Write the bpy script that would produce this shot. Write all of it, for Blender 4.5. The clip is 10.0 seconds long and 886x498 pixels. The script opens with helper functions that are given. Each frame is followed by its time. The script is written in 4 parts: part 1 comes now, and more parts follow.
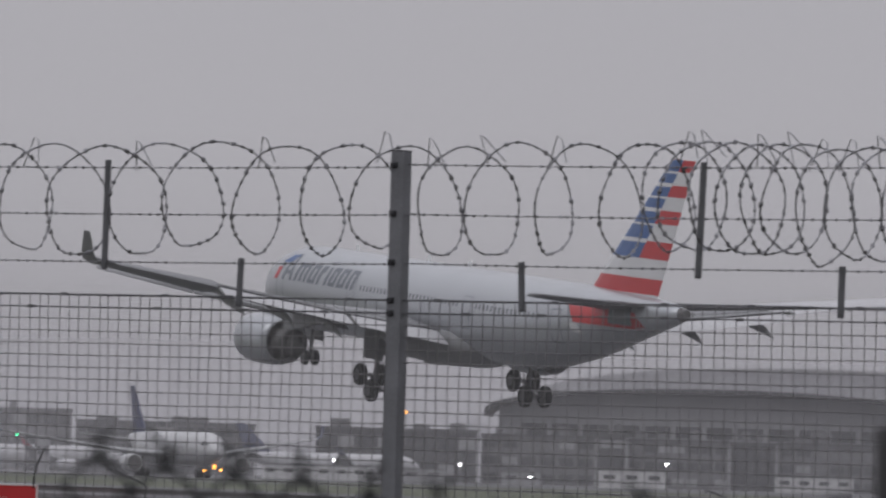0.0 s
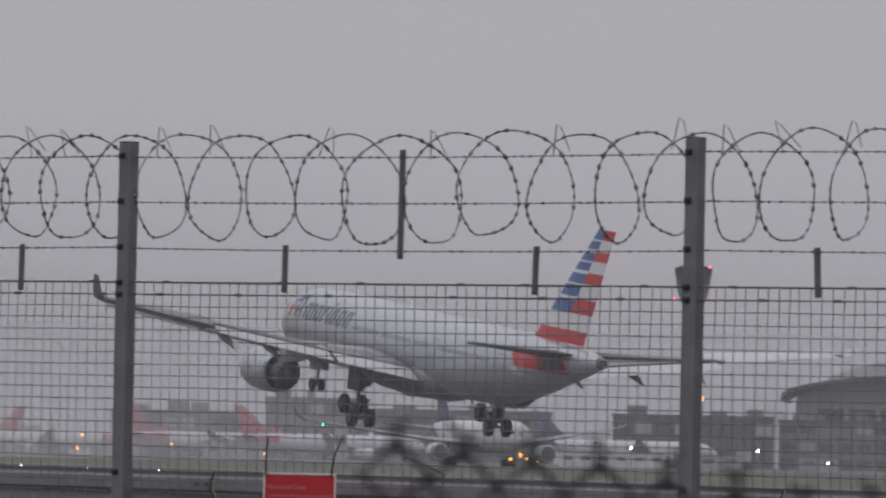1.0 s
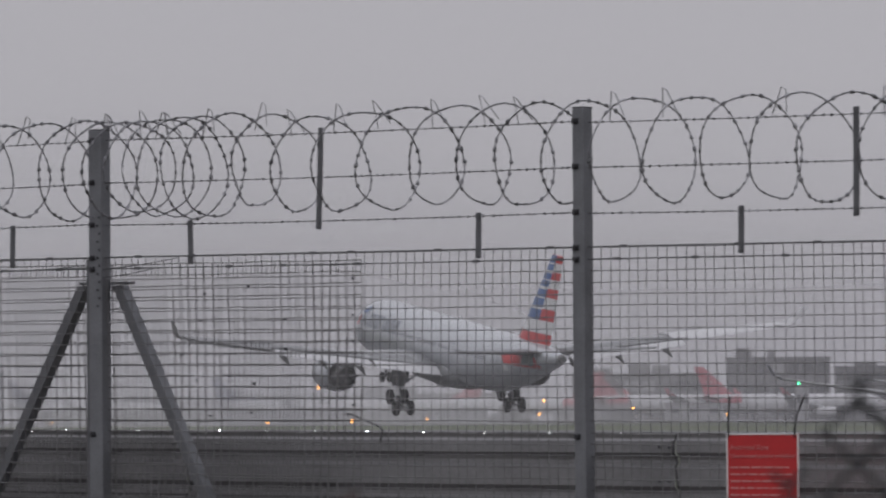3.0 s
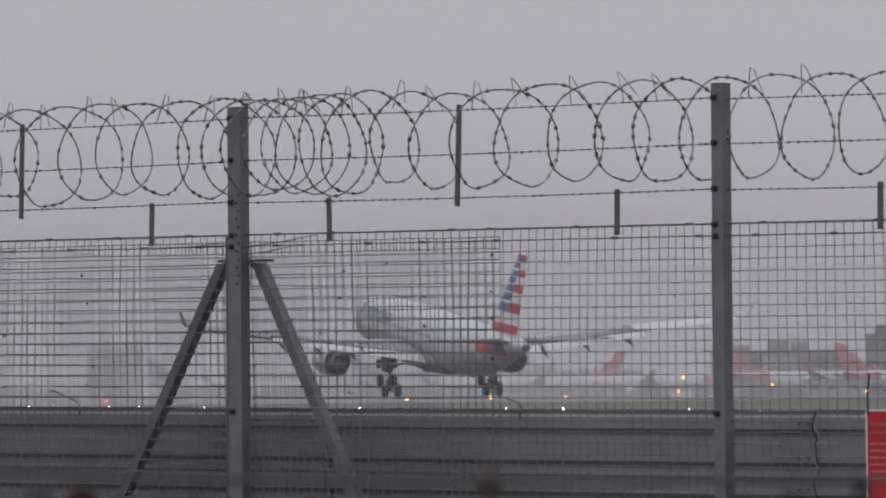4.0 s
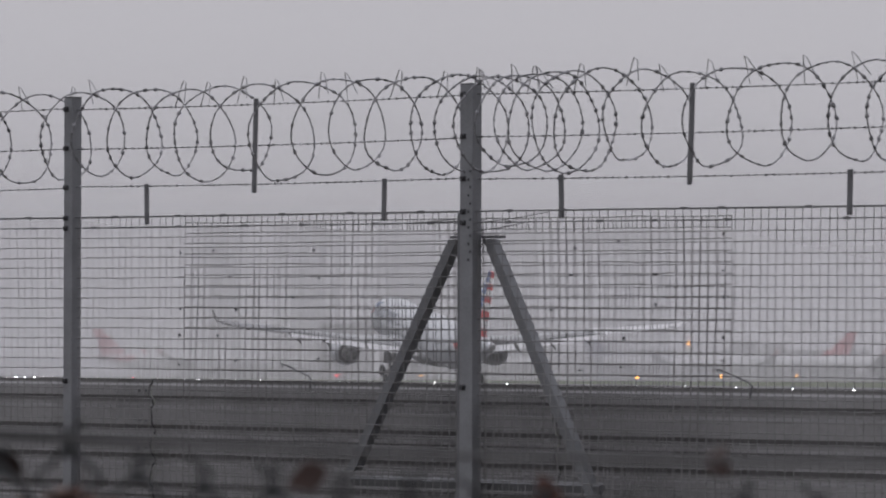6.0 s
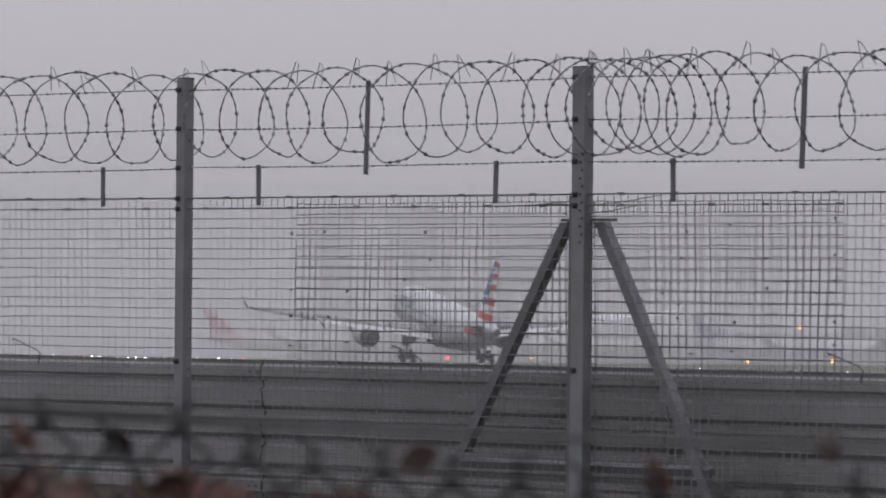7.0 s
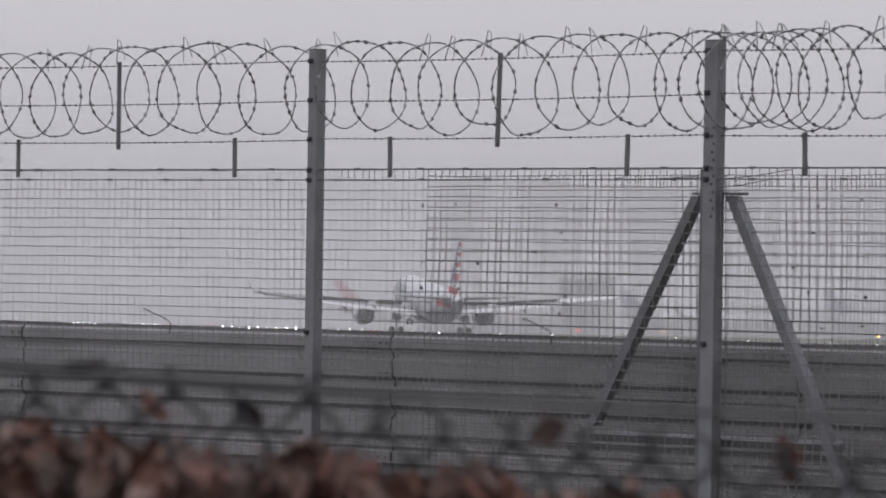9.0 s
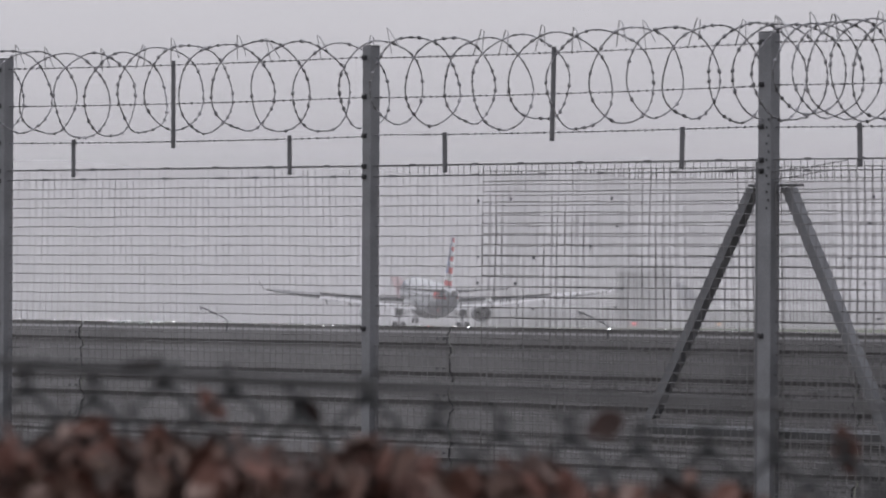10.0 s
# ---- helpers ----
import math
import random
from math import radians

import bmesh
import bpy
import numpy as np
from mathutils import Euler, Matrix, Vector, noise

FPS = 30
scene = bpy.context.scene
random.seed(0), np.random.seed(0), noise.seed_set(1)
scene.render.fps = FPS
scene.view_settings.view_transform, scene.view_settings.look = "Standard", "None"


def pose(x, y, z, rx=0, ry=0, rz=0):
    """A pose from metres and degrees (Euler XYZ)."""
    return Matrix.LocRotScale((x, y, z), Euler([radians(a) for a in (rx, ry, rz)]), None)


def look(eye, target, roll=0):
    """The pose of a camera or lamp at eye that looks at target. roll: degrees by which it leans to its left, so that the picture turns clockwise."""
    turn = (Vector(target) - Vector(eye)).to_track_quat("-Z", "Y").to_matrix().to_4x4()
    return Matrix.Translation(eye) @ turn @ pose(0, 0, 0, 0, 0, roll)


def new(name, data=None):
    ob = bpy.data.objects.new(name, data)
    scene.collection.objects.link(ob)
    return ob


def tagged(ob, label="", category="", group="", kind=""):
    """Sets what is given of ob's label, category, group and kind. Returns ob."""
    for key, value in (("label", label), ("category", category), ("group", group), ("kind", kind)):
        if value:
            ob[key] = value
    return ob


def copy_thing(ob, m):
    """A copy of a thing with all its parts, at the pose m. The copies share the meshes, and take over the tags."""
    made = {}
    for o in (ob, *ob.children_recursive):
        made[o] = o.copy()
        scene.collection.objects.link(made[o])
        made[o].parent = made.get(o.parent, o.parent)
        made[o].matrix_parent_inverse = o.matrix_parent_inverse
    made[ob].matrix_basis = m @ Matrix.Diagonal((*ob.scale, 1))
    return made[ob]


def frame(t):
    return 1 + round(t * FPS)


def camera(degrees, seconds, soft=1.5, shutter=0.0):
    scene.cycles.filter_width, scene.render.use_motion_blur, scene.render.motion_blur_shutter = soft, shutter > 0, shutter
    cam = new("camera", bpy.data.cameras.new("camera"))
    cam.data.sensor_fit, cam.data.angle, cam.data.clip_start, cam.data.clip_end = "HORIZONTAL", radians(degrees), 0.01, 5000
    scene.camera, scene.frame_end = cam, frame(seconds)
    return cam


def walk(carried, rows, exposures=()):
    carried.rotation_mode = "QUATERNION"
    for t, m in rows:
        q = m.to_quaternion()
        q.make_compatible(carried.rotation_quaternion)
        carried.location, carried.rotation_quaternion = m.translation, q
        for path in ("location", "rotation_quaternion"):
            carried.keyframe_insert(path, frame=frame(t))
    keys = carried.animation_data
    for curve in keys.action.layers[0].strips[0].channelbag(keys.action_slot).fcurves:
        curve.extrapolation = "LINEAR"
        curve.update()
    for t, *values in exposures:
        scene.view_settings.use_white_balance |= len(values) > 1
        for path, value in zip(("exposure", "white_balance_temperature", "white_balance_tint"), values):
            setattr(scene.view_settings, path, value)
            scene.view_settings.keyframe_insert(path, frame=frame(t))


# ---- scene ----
cam = camera(9.436, 10.0, soft=1.7, shutter=0.2)
cam.data.dof.use_dof = True
cam.data.dof.focus_distance = 42.0
cam.data.dof.aperture_fstop = 12.0
EYE_Z = 1.6


def held(pan, tilt, lean):
    return pose(0, 0, EYE_Z, 90 + tilt, 0, pan) @ pose(0, 0, 0, 0, 0, lean)


walk(cam, [
    (0.0, held(-0.001, 2.389, 1.577)), (0.5, held(1.584, 2.096, 1.745)), (1.0, held(3.148, 2.184, 1.150)),
    (1.5, held(4.684, 2.001, 0.323)), (2.0, held(5.845, 1.795, 0.192)), (2.5, held(6.872, 1.734, -0.178)),
    (3.0, held(8.015, 1.753, -0.430)), (3.2, held(8.491, 1.734, -0.500)), (4.3, held(9.663, 1.421, -0.380)),
    (4.5, held(9.735, 1.360, -0.198)), (5.0, held(10.718, 1.237, 0.120)), (5.2, held(11.004, 1.219, 0.400)),
    (6.3, held(12.338, 1.277, 0.120)), (6.5, held(12.586, 1.243, 0.294)), (7.0, held(13.158, 1.086, 0.508)),
    (7.5, held(13.618, 0.913, 0.808)), (8.0, held(14.003, 0.779, 0.787)), (8.5, held(14.353, 0.770, 0.720)),
    (9.0, held(14.551, 0.775, 0.911)), (9.5, held(14.733, 0.706, 0.709)), (10.0, held(15.147, 0.718, 0.246)),
], exposures=[(0.0, 0.0), (3.0, 0.04), (5.0, 0.22), (7.5, 0.33), (8.5, 0.49), (10.0, 0.54)])

# ---- world and light: a flat overcast winter sky, three times brighter overhead than at the horizon ----
world = bpy.data.worlds.new("overcast")
scene.world = world
world.use_nodes = True
wt = world.node_tree
wt.nodes.clear()
w_out = wt.nodes.new("ShaderNodeOutputWorld")
w_bg = wt.nodes.new("ShaderNodeBackground")
w_sky = wt.nodes.new("ShaderNodeTexSky")
w_sky.sky_type, w_sky.sun_disc = "NISHITA", False
w_sky.sun_elevation, w_sky.sun_rotation = radians(38), radians(150)
w_sky.air_density, w_sky.dust_density = 1.0, 6.0
w_co = wt.nodes.new("ShaderNodeTexCoord")
w_sep = wt.nodes.new("ShaderNodeSeparateXYZ")
w_ramp = wt.nodes.new("ShaderNodeValToRGB")
w_ramp.color_ramp.interpolation = "EASE"
w_ramp.color_ramp.elements[0].position, w_ramp.color_ramp.elements[0].color = 0.0, (0.335, 0.326, 0.352, 1)
w_ramp.color_ramp.elements[1].position, w_ramp.color_ramp.elements[1].color = 1.0, (1.02, 1.02, 1.09, 1)
w_e = w_ramp.color_ramp.elements.new(0.07)
w_e.color = (0.415, 0.405, 0.436, 1)
w_noise = wt.nodes.new("ShaderNodeTexNoise")
w_noise.inputs["Scale"].default_value, w_noise.inputs["Detail"].default_value = 2.2, 4
w_var = wt.nodes.new("ShaderNodeMapRange")
w_var.inputs["To Min"].default_value, w_var.inputs["To Max"].default_value = 0.94, 1.06
w_mul = wt.nodes.new("ShaderNodeVectorMath")
w_mul.operation = "SCALE"
w_add = wt.nodes.new("ShaderNodeMix")
w_add.data_type, w_add.blend_type = "RGBA", "ADD"
w_add.inputs[0].default_value = 0.004
wt.links.new(w_co.outputs["Generated"], w_sep.inputs[0])
wt.links.new(w_co.outputs["Generated"], w_noise.inputs["Vector"])
wt.links.new(w_sep.outputs["Z"], w_ramp.inputs["Fac"])
wt.links.new(w_noise.outputs["Fac"], w_var.inputs["Value"])
wt.links.new(w_ramp.outputs["Color"], w_mul.inputs[0])
wt.links.new(w_var.outputs["Result"], w_mul.inputs["Scale"])
wt.links.new(w_mul.outputs["Vector"], w_add.inputs[6])
wt.links.new(w_sky.outputs["Color"], w_add.inputs[7])
wt.links.new(w_add.outputs[2], w_bg.inputs["Color"])
wt.links.new(w_bg.outputs["Background"], w_out.inputs["Surface"])
w_bg.inputs["Strength"].default_value = 1.0

sun = new("sun", bpy.data.lights.new("sun", "SUN"))
sun.data.energy, sun.data.angle, sun.data.color = 0.35, radians(25), (1.0, 0.97, 0.93)
sun.matrix_world = look((-60, -40, 90), (0, 30, 0))


# ---- materials ----
def material(name, base, rough=0.6, metal=0.0, vary=0.15, scale=8.0, fine=60.0, bump=0.1, spec=0.5):
    """A surface with stains at one scale, grain at a finer one and a little relief."""
    m = bpy.data.materials.new(name)
    m.use_nodes = True
    nt = m.node_tree
    b = nt.nodes["Principled BSDF"]
    co = nt.nodes.new("ShaderNodeTexCoord")
    n1, n2 = nt.nodes.new("ShaderNodeTexNoise"), nt.nodes.new("ShaderNodeTexNoise")
    n1.inputs["Scale"].default_value, n1.inputs["Detail"].default_value = scale, 5
    n2.inputs["Scale"].default_value, n2.inputs["Detail"].default_value = fine, 3
    mix = nt.nodes.new("ShaderNodeMath")
    mix.operation = "MULTIPLY_ADD"
    mix.inputs[1].default_value = 0.65
    n2s = nt.nodes.new("ShaderNodeMath")
    n2s.operation = "MULTIPLY"
    n2s.inputs[1].default_value = 0.35
    ramp = nt.nodes.new("ShaderNodeValToRGB")
    lo = [max(0.0, c * (1 - vary)) for c in base]
    hi = [min(1.0, c * (1 + vary)) for c in base]
    ramp.color_ramp.elements[0].position, ramp.color_ramp.elements[0].color = 0.32, (*lo, 1)
    ramp.color_ramp.elements[1].position, ramp.color_ramp.elements[1].color = 0.68, (*hi, 1)
    bmp = nt.nodes.new("ShaderNodeBump")
    bmp.inputs["Strength"].default_value, bmp.inputs["Distance"].default_value = bump, 0.01
    for n in (n1, n2):
        nt.links.new(co.outputs["Object"], n.inputs["Vector"])
    nt.links.new(n2.outputs["Fac"], n2s.inputs[0])
    nt.links.new(n1.outputs["Fac"], mix.inputs[0])
    nt.links.new(n2s.outputs["Value"], mix.inputs[2])
    nt.links.new(mix.outputs["Value"], ramp.inputs["Fac"])
    nt.links.new(ramp.outputs["Color"], b.inputs["Base Color"])
    nt.links.new(n2.outputs["Fac"], bmp.inputs["Height"])
    nt.links.new(bmp.outputs["Normal"], b.inputs["Normal"])
    b.inputs["Roughness"].default_value, b.inputs["Metallic"].default_value = rough, metal
    b.inputs["Specular IOR Level"].default_value = spec
    return m


def glow(name, colour, strength):
    m = bpy.data.materials.new(name)
    m.use_nodes = True
    b = m.node_tree.nodes["Principled BSDF"]
    b.inputs["Base Color"].default_value = (*colour, 1)
    b.inputs["Emission Color"].default_value = (*colour, 1)
    b.inputs["Emission Strength"].default_value = strength
    return m


def mist_material(name, density, colour=(0.80, 0.79, 0.83), bank=None):
    """A sheet standing in for mist: lets most light through and scatters the rest evenly to both sides."""
    m = bpy.data.materials.new(name)
    m.use_nodes = True
    nt = m.node_tree
    nt.nodes.clear()
    out = nt.nodes.new("ShaderNodeOutputMaterial")
    clear = nt.nodes.new("ShaderNodeBsdfTransparent")
    d, t = nt.nodes.new("ShaderNodeBsdfDiffuse"), nt.nodes.new("ShaderNodeBsdfTranslucent")
    d.inputs["Color"].default_value = t.inputs["Color"].default_value = (*colour, 1)
    both, mix = nt.nodes.new("ShaderNodeMixShader"), nt.nodes.new("ShaderNodeMixShader")
    both.inputs[0].default_value = 0.5
    co, sep = nt.nodes.new("ShaderNodeTexCoord"), nt.nodes.new("ShaderNodeSeparateXYZ")
    thin = nt.nodes.new("ShaderNodeMapRange")
    thin.inputs["From Min"].default_value, thin.inputs["From Max"].default_value = 0.0, 75.0
    thin.inputs["To Min"].default_value, thin.inputs["To Max"].default_value = density, 0.0
    thin.interpolation_type = "SMOOTHSTEP"
    nz = nt.nodes.new("ShaderNodeTexNoise")
    nz.inputs["Scale"].default_value, nz.inputs["Detail"].default_value = 0.012, 3
    var = nt.nodes.new("ShaderNodeMapRange")
    var.inputs["To Min"].default_value, var.inputs["To Max"].default_value = 0.8, 1.2
    mul = nt.nodes.new("ShaderNodeMath")
    mul.operation = "MULTIPLY"
    nt.links.new(co.outputs["Object"], sep.inputs[0])
    nt.links.new(co.outputs["Object"], nz.inputs["Vector"])
    nt.links.new(sep.outputs["Z"], thin.inputs["Value"])
    nt.links.new(nz.outputs["Fac"], var.inputs["Value"])
    nt.links.new(thin.outputs["Result"], mul.inputs[0])
    nt.links.new(var.outputs["Result"], mul.inputs[1])
    if bank:
        # density thins out along x, so haze is added towards one end only
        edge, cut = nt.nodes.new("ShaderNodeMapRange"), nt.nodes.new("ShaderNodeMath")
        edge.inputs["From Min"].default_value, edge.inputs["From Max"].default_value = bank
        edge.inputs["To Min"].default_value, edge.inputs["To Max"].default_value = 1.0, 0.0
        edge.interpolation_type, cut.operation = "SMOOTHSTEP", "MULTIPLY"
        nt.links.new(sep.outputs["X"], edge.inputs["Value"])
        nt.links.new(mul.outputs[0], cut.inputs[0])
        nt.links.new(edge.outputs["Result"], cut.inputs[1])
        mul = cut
    nt.links.new(d.outputs[0], both.inputs[1])
    nt.links.new(t.outputs[0], both.inputs[2])
    nt.links.new(mul.outputs[0], mix.inputs[0])
    nt.links.new(clear.outputs[0], mix.inputs[1])
    nt.links.new(both.outputs[0], mix.inputs[2])
    nt.links.new(mix.outputs[0], out.inputs["Surface"])
    return m


GALV = material("galvanised_steel", (0.165, 0.17, 0.186), 0.55, 0.35, 0.22, 6, 90, 0.15)
GALV_DARK = material("weathered_galvanised_steel", (0.11, 0.112, 0.122), 0.6, 0.35, 0.25, 9, 120, 0.2)
BOLT = material("black_bolt", (0.035, 0.035, 0.04), 0.5, 0.3, 0.2, 40, 200, 0.1)
WIRE = material("mesh_wire", (0.155, 0.152, 0.16), 0.5, 0.35, 0.3, 4, 90, 0.1)
# the wide light-dark swing in this colour mimics glints along the wire
WIRE_DARK = material("razor_wire_steel", (0.17, 0.17, 0.185), 0.34, 0.7, 0.75, 2.2, 40, 0.1)
BEAM = material("barrier_steel", (0.225, 0.223, 0.233), 0.32, 0.3, 0.22, 1.7, 35, 0.15)
SIGN_RED = material("sign_red", (0.42, 0.018, 0.022), 0.45, 0, 0.1, 7, 80, 0.03)
SIGN_WHITE = material("sign_lettering", (0.50, 0.19, 0.19), 0.5, 0, 0.08, 9, 90, 0.02)
SIGN_EDGE = material("sign_edge_white", (0.66, 0.63, 0.64), 0.5, 0, 0.1, 9, 90, 0.02)
GRASS = material("grass", (0.078, 0.088, 0.056), 0.9, 0, 0.3, 0.05, 1.2, 0.3, 0.2)
ASPHALT = material("asphalt", (0.085, 0.085, 0.09), 0.8, 0, 0.25, 0.06, 3, 0.2, 0.3)
EARTH = material("verge_earth", (0.06, 0.055, 0.04), 0.95, 0, 0.35, 0.8, 9, 0.4, 0.2)
APRON_WHITE = material("parked_jet_white", (0.46, 0.46, 0.48), 0.5, 0, 0.12, 0.3, 6, 0.02)
PAINT_WHITE = material("aircraft_white", (0.74, 0.75, 0.77), 0.35, 0, 0.05, 0.6, 12, 0.02)
SILVER = material("silver_mica_paint", (0.40, 0.415, 0.445), 0.28, 0.4, 0.06, 0.35, 9, 0.02)
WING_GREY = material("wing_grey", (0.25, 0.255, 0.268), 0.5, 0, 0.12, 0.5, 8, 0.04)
# the next two also put shade and sky sheen into the outer wings
WING_DARK = material("wing_dark_and_shade_grey", (0.14, 0.143, 0.155), 0.55, 0, 0.15, 0.6, 9, 0.04)
FLAP_AND_SHEEN = material("flap_and_sheen_grey", (0.42, 0.42, 0.44), 0.5, 0, 0.1, 0.5, 8, 0.03)
WINDOW_GREY = material("cabin_pane", (0.22, 0.23, 0.25), 0.25, 0, 0.1, 1, 9, 0.0)
TITLE_GREY = material("title_grey", (0.15, 0.165, 0.195), 0.5, 0, 0.08, 1, 9, 0.02)
LIVERY_RED = material("livery_red", (0.46, 0.026, 0.032), 0.4, 0, 0.06, 0.5, 9, 0.02)
LIVERY_BLUE = material("livery_blue", (0.04, 0.10, 0.27), 0.4, 0, 0.08, 0.5, 9, 0.02)
LIVERY_SILVER = material("livery_silver", (0.60, 0.60, 0.62), 0.4, 0, 0.06, 0.5, 9, 0.02)
TYRE = material("tyre_rubber", (0.018, 0.018, 0.02), 0.8, 0, 0.25, 3, 30, 0.1)
HUB = material("wheel_hub", (0.10, 0.10, 0.11), 0.5, 0.4, 0.2, 5, 30, 0.05)
GEAR_STEEL = material("gear_steel", (0.12, 0.12, 0.13), 0.5, 0.3, 0.2, 4, 20, 0.05)
NOZZLE = material("engine_nozzle", (0.11, 0.108, 0.11), 0.5, 0.3, 0.3, 1, 8, 0.05)
GLASS_DARK = material("cabin_window_glass", (0.03, 0.033, 0.04), 0.2, 0, 0.1, 1, 9, 0.0)
CARRIER_RED = material("carrier_red", (0.34, 0.03, 0.055), 0.45, 0, 0.12, 0.3, 5, 0.02)
CARRIER_BLUE = material("carrier_blue", (0.045, 0.052, 0.11), 0.45, 0, 0.12, 0.3, 5, 0.02)
CONCRETE = material("facade_grey", (0.13, 0.13, 0.138), 0.8, 0, 0.2, 0.05, 0.8, 0.1)
FACADE_DARK = material("facade_dark", (0.05, 0.05, 0.055), 0.7, 0, 0.25, 0.06, 0.9, 0.1)
FACADE_LIGHT = material("facade_pale", (0.27, 0.27, 0.285), 0.7, 0, 0.15, 0.06, 0.9, 0.1)
GLAZING = material("facade_glazing", (0.035, 0.037, 0.042), 0.6, 0, 0.2, 0.08, 1, 0.0)
LINK = material("chain_link_wire", (0.028, 0.030, 0.033), 0.6, 0.3, 0.3, 9, 90, 0.1)
CABLE = material("tension_cable", (0.05, 0.05, 0.053), 0.6, 0.2, 0.2, 9, 90, 0.1)
TWIG = material("twig_bark", (0.05, 0.04, 0.035), 0.9, 0, 0.3, 30, 200, 0.3)
HUT_PALE = material("hut_pale_cladding", (0.52, 0.52, 0.53), 0.6, 0, 0.12, 0.2, 2, 0.05)
LEAF_DARK = material("dark_withered_leaf", (0.034, 0.020, 0.018), 0.8, 0, 0.4, 25, 140, 0.2, 0.3)
LAMP_WHITE = glow("runway_light_white", (0.96, 0.96, 1.0), 40)
LAMP_RED = glow("runway_light_red", (1.0, 0.03, 0.05), 16)
LAMP_AMBER = glow("apron_light_amber", (1.0, 0.40, 0.06), 4.5)
LAMP_GREEN = glow("navigation_green", (0.03, 1.0, 0.35), 12)


def leaf_material():
    m = material("withered_leaf", (0.16, 0.06, 0.035), 0.75, 0, 0.35, 25, 140, 0.2, 0.3)
    nt = m.node_tree
    info, hue = nt.nodes.new("ShaderNodeNewGeometry"), nt.nodes.new("ShaderNodeValToRGB")
    e = hue.color_ramp.elements
    e[0].position, e[0].color = 0.0, (0.055, 0.043, 0.041, 1)
    e[1].position, e[1].color = 1.0, (0.33, 0.27, 0.25, 1)
    for at, c in ((0.3, (0.085, 0.058, 0.053, 1)), (0.55, (0.135, 0.065, 0.053, 1)), (0.88, (0.165, 0.115, 0.10, 1))):
        e.new(at).color = c
    mul = nt.nodes.new("ShaderNodeMix")
    mul.data_type, mul.blend_type = "RGBA", "OVERLAY"
    mul.inputs[0].default_value = 0.35
    b = nt.nodes["Principled BSDF"]
    old = b.inputs["Base Color"].links[0].from_socket
    nt.links.new(info.outputs["Random Per Island"], hue.inputs["Fac"])
    nt.links.new(hue.outputs["Color"], mul.inputs[6])
    nt.links.new(old, mul.inputs[7])
    nt.links.new(mul.outputs[2], b.inputs["Base Color"])
    return m


LEAF = leaf_material()
MIST = mist_material("drizzle_mist", 0.03)
MIST_NEAR = mist_material("near_drizzle_mist", 0.10)
MIST_HALL = mist_material("mist_behind_the_terminal", 0.85)
MIST_FAR = mist_material("far_drizzle_mist", 0.28)
MIST_APRON = mist_material("apron_drizzle_mist", 0.15)
MIST_MID = mist_material("middle_one_sided_haze_sheet", 0.05, bank=(-90.0, 40.0))
MIST_ONE_SIDED = mist_material("drizzle_bank", 0.50, bank=(-40.0, 140.0))


# ---- mesh helpers ----
def part(name, bm, mat, parent=None, label="", smooth=False):
    me = bpy.data.meshes.new(name)
    bm.to_mesh(me)
    bm.free()
    for m in (mat if isinstance(mat, (list, tuple)) else [mat]):
        me.materials.append(m)
    if smooth:
        for p in me.polygons:
            p.use_smooth = True
    ob = new(name, me)
    if parent:
        ob.parent = parent
    return tagged(ob, label)


def again(ob, m, parent=None):
    """Another object on the same mesh."""
    o = new(ob.name.split(".")[0], ob.data)
    o.parent = parent or ob.parent
    o.matrix_basis = m
    return o


def box(bm, centre, size, m=None, bevel=0.0):
    verts = bmesh.ops.create_cube(bm, size=1.0)["verts"]
    mat = (m or Matrix.Identity(4)) @ Matrix.Translation(centre) @ Matrix.Diagonal((*size, 1))
    bmesh.ops.transform(bm, matrix=mat, verts=verts)
    if bevel:
        edges = list({e for v in verts for e in v.link_edges})
        bmesh.ops.bevel(bm, geom=edges, offset=bevel, segments=2, affect="EDGES", profile=0.6)


def loft(bm, rings, cap=True, mat=0):
    """Skin a run of closed rings of equal length."""
    vs = [[bm.verts.new(p) for p in ring] for ring in rings]
    n = len(vs[0])
    faces = []
    for a, b in zip(vs, vs[1:]):
        for i in range(n):
            faces.append(bm.faces.new((a[i], a[(i + 1) % n], b[(i + 1) % n], b[i])))
    if cap:
        faces.append(bm.faces.new(list(reversed(vs[0]))))
        faces.append(bm.faces.new(vs[-1]))
    for f in faces:
        f.material_index = mat
    return vs


def tube(bm, points, r, sides=5, cap=True):
    """A round rod along points; r is one radius or one a point."""
    pts = [Vector(p) for p in points]
    rings = []
    up = Vector((0.13, 0.31, 0.94))
    for i, p in enumerate(pts):
        d = (pts[min(i + 1, len(pts) - 1)] - pts[max(i - 1, 0)]).normalized()
        a = d.cross(up)
        if a.length < 1e-3:
            a = d.cross(Vector((1, 0, 0)))
        a.normalize()
        b = d.cross(a)
        rr = r[i] if isinstance(r, (list, tuple)) else r
        rings.append([p + (a * math.cos(2 * math.pi * k / sides) + b * math.sin(2 * math.pi * k / sides)) * rr for k in range(sides)])
    loft(bm, rings, cap)


def empty(name, at=(0, 0, 0)):
    ob = new(name)
    ob.empty_display_size = 0.3
    ob.location = at
    return ob


# ---- ground ----
def ground_z(y):
    """The airfield falls away very gently."""
    return float(np.interp(y, [60, 300, 600, 930, 1500, 2500], [0.0, -0.35, -0.35, -0.60, -1.0, -1.2]))


TRACK_P, TRACK_A = Vector((1.2, 339.4)), radians(24.3)
TRACK_U = Vector((-math.sin(TRACK_A), math.cos(TRACK_A)))
TRACK_N = Vector((math.cos(TRACK_A), math.sin(TRACK_A)))


